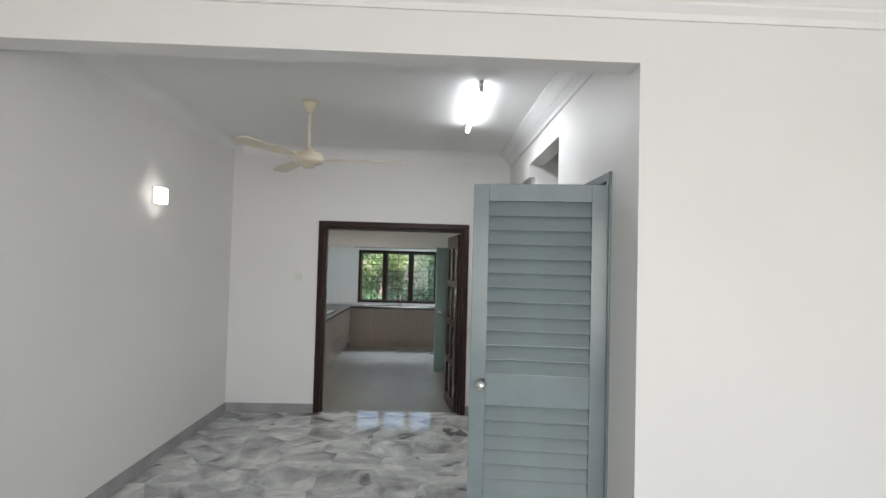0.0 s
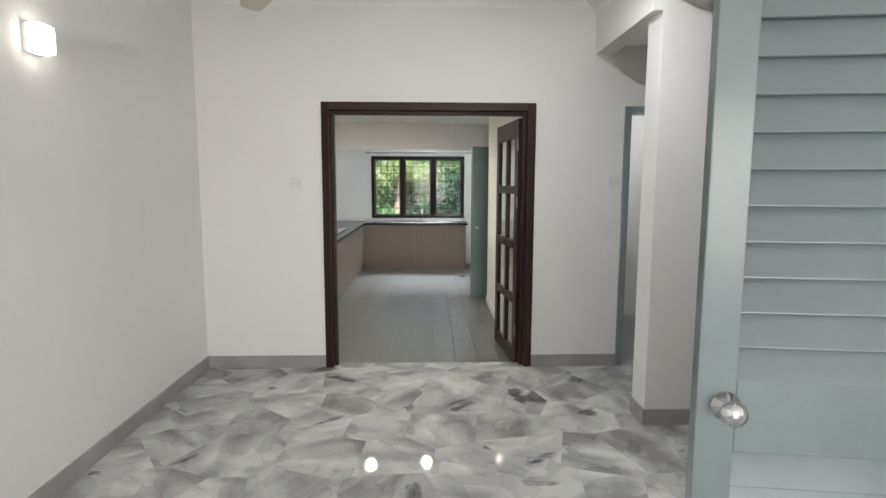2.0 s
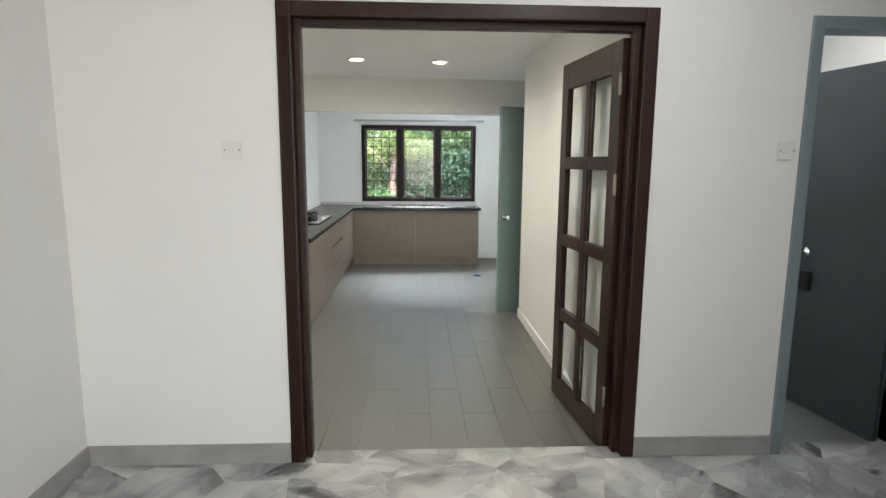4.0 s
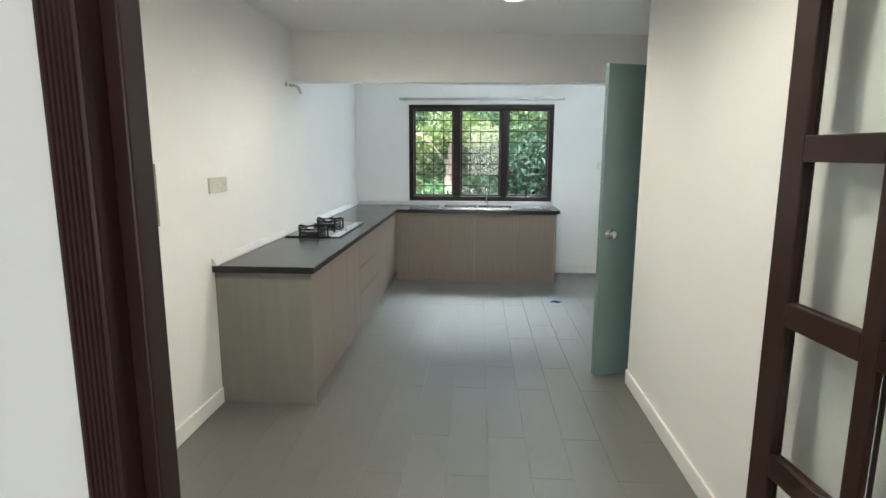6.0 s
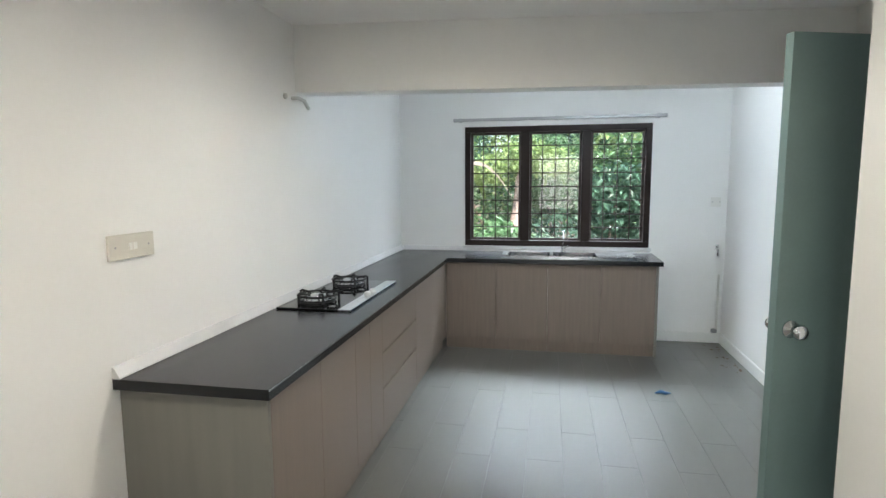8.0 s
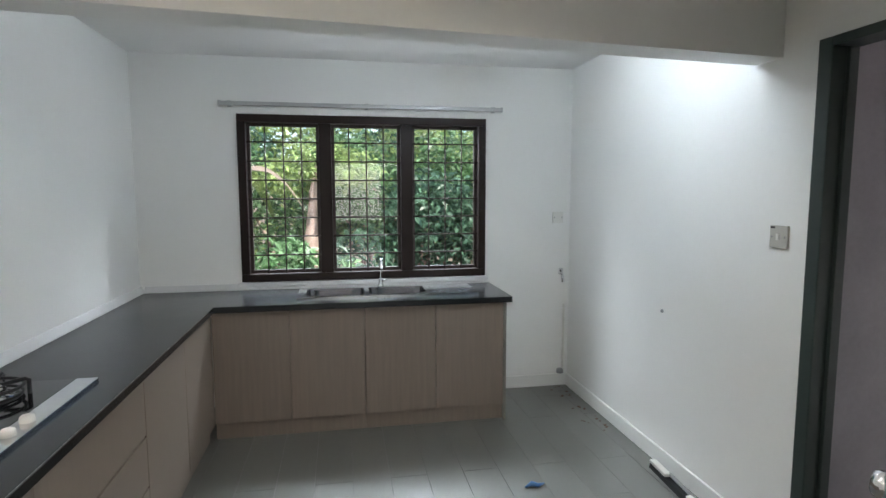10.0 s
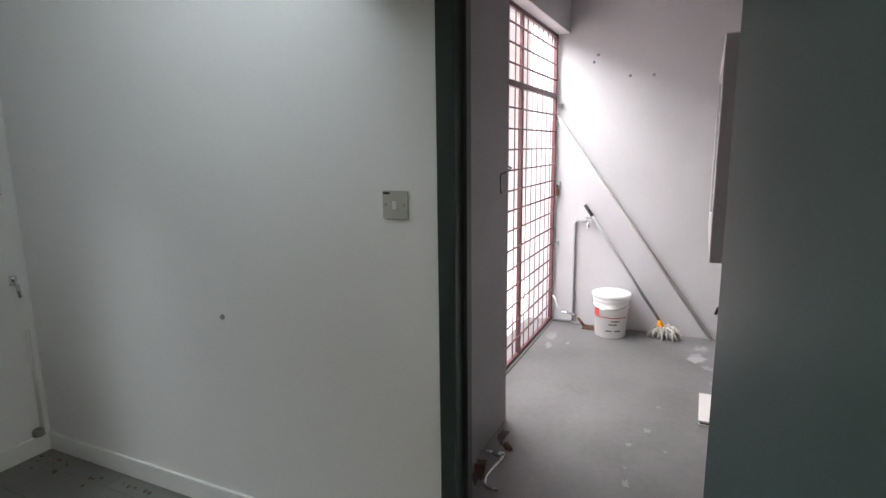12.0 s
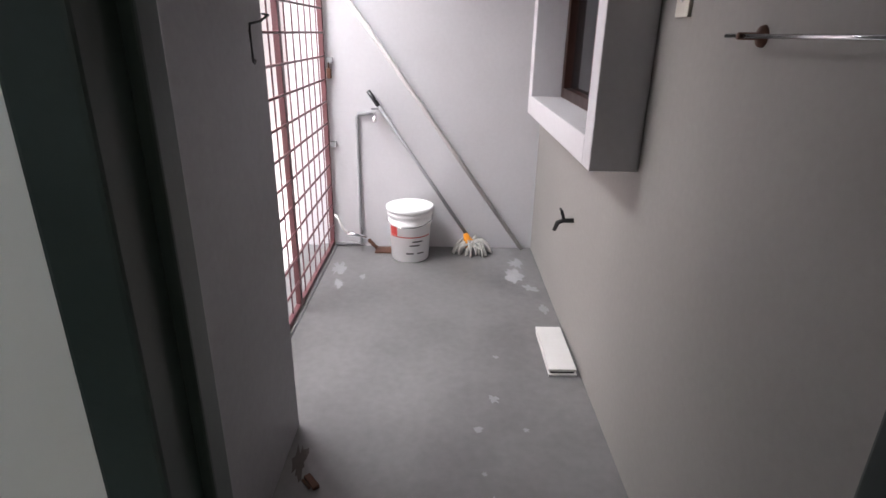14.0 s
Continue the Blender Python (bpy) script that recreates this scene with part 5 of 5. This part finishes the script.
shrub("garden_shrub", "leafy green shrub in the middle of the garden", (-0.3, 18.3, GZ), [(-0.9, 0, 1.1, 0.8, 600), (0.1, 0, 1.5, 0.8, 700), (0.9, 0, 1.2, 0.8, 600), (-0.4, 0.1, 2.2, 0.8, 600), (0.6, 0.1, 2.4, 0.8, 600)], 0.15, LEAF_B, 14)


def banana(at, seed, angles, dry):
    """A banana plant: a pale stem and long arching leaves."""
    rng = random.Random(seed)
    b = empty("banana_plant", at, "banana plant with a pale stem and long arching leaves", "plant")
    part("stem", tube([(0, 0, 0), (0.03, 0, 0.8), (-0.02, 0, 1.5), (0.0, 0, 1.8)], [0.12, 0.10, 0.08, 0.05], 12), BARK, b)
    for k, deg in enumerate(angles):
        a = radians(deg)
        bm = bmesh.new()
        n, L, up = 12, rng.uniform(1.3, 1.7), rng.uniform(0.45, 0.8)
        rows = []
        for i in range(n + 1):
            s = i / n
            r, z = L * s * 0.85, 1.7 + up * math.sin(s * 2.4) - 0.75 * s * s
            wd = 0.13 * math.sin(math.pi * min(1, s * 0.94 + 0.06)) + 0.008
            c, sn = math.cos(a), math.sin(a)
            rows.append([bm.verts.new((r * c - q * wd * sn, r * sn + q * wd * c, z - abs(q) * 0.45 * wd + 0.012 * (i % 2) * abs(q))) for q in (-1, 0, 1)])
        for p, q in zip(rows, rows[1:]):
            for j in range(2):
                f = bm.faces.new([p[j], p[j + 1], q[j + 1], q[j]])
                f.smooth = True
        part("leaf", bm, DRYLEAF if k in dry else LEAF_C if k % 2 else LEAF_A, b)
    return b


banana((-2.15, 15.2, GZ), 3, (5, 60, 120, 175, 230), (0,))
banana((-3.0, 16.6, GZ), 8, (20, 80, 140, 200, 330), ())
tt = empty("garden_tree", (-0.98, 15.7, GZ), "slender tree with a pale pinkish trunk and light crown", "tree")
part("trunk", tube([(0, 0, 0), (0.02, 0, 0.6), (-0.03, 0, 1.2), (0.02, 0, 1.8), (0.08, 0, 2.2)], [0.13, 0.12, 0.10, 0.07, 0.03], 12), BARK, tt)
cr = bmesh.new()
rng = random.Random(31)
for cx, cy, cz, r in ((0.1, 0, 2.2, 0.45), (-0.35, 0.1, 2.0, 0.4), (0.5, 0.1, 2.1, 0.4)):
    leaf_blob(cr, (cx, cy, cz), (r, r, r * 0.7), 420, 0.10, rng)
part("crown", cr, LEAF_C, tt)

# ---- floor pieces ----
zone(0)
fl = structure("floor_dining", box(LW, 4.0, 2.2, 2.21, -0.011, -0.010), GROUT, "polished grey-white marble floor of irregular slabs")


def clip(poly, px, py, nx, ny):
    """The part of a convex polygon on the inner side of a line."""
    out = []
    for (ax, ay), (bx, by) in zip(poly, poly[1:] + poly[:1]):
        da, db = (ax - px) * nx + (ay - py) * ny, (bx - px) * nx + (by - py) * ny
        if da <= 0:
            out.append((ax, ay))
        if da * db < 0:
            k = da / (da - db)
            out.append((ax + (bx - ax) * k, ay + (by - ay) * k))
    return out


rng = random.Random(21)
seeds = []
for i in range(-2, 16):
    for j in range(-2, 14):
        u, v = i * 0.40 + rng.uniform(-0.15, 0.15), j * 0.40 + rng.uniform(-0.15, 0.15)
        seeds.append((LW + u, 2.0 + v))
for sx, sy in seeds:
    if not (LW - 0.7 < sx < 3.9 and 1.3 < sy < BW + 0.8):
        continue
    poly = [(LW, 2.0), (3.2, 2.0), (3.2, BW + 0.10), (LW, BW + 0.10)]
    for qx, qy in seeds:
        if (qx, qy) != (sx, sy) and (qx - sx) ** 2 + (qy - sy) ** 2 < 1.4:
            poly = clip(poly, (sx + qx) / 2, (sy + qy) / 2, qx - sx, qy - sy)
            if len(poly) < 3:
                break
    if len(poly) < 3:
        continue
    cx, cy = sum(p[0] for p in poly) / len(poly), sum(p[1] for p in poly) / len(poly)
    slab = prism([((x - cx) * 0.9994, (y - cy) * 0.9994) for x, y in poly], "z", -0.012, 0)
    piece("marble_slab", mesh_of("marble_slab", slab, MARBLE), fl, Matrix.Translation((cx, cy, 0)))
structure("floor_living", box(LW, 4.65, -3.45, 1.999, -0.012, 0), MARBLE)

zone(KITCHEN_Y)
fk = structure("floor_kitchen", box(KL, KR, 6.43, 6.44, KZ - 0.0115, KZ - 0.011), GROUT, "grey matt-gloss plank tile floor")
PW, PL = 0.2, 1.0
plank_mesh = mesh_of("floor_tile", box(0.0006, PW - 0.0006, 0.0006, PL - 0.0006, -0.012, 0, 0.0008), PLANK)
col = 0
x = KL
while x < KR + 0.02:
    y = 6.265 - (0.5 if col % 2 else 0.13)
    while y < KB:
        ya, yb, xb = max(y, 6.265), min(y + PL, KB), min(x + PW, KR + 0.03)
        if yb - ya > PL - 0.01 and xb - x > PW - 0.01:
            piece("floor_tile", plank_mesh, fk, Matrix.Translation((x, ya, KZ)))
        elif yb - ya > 0.02 and xb - x > 0.01:
            piece("floor_tile", mesh_of("floor_tile", box(0.001, xb - x - 0.001, 0.001, yb - ya - 0.001, -0.012, 0, 0.0012), PLANK), fk, Matrix.Translation((x, ya, KZ)))
        y += PL
    x += PW
    col += 1
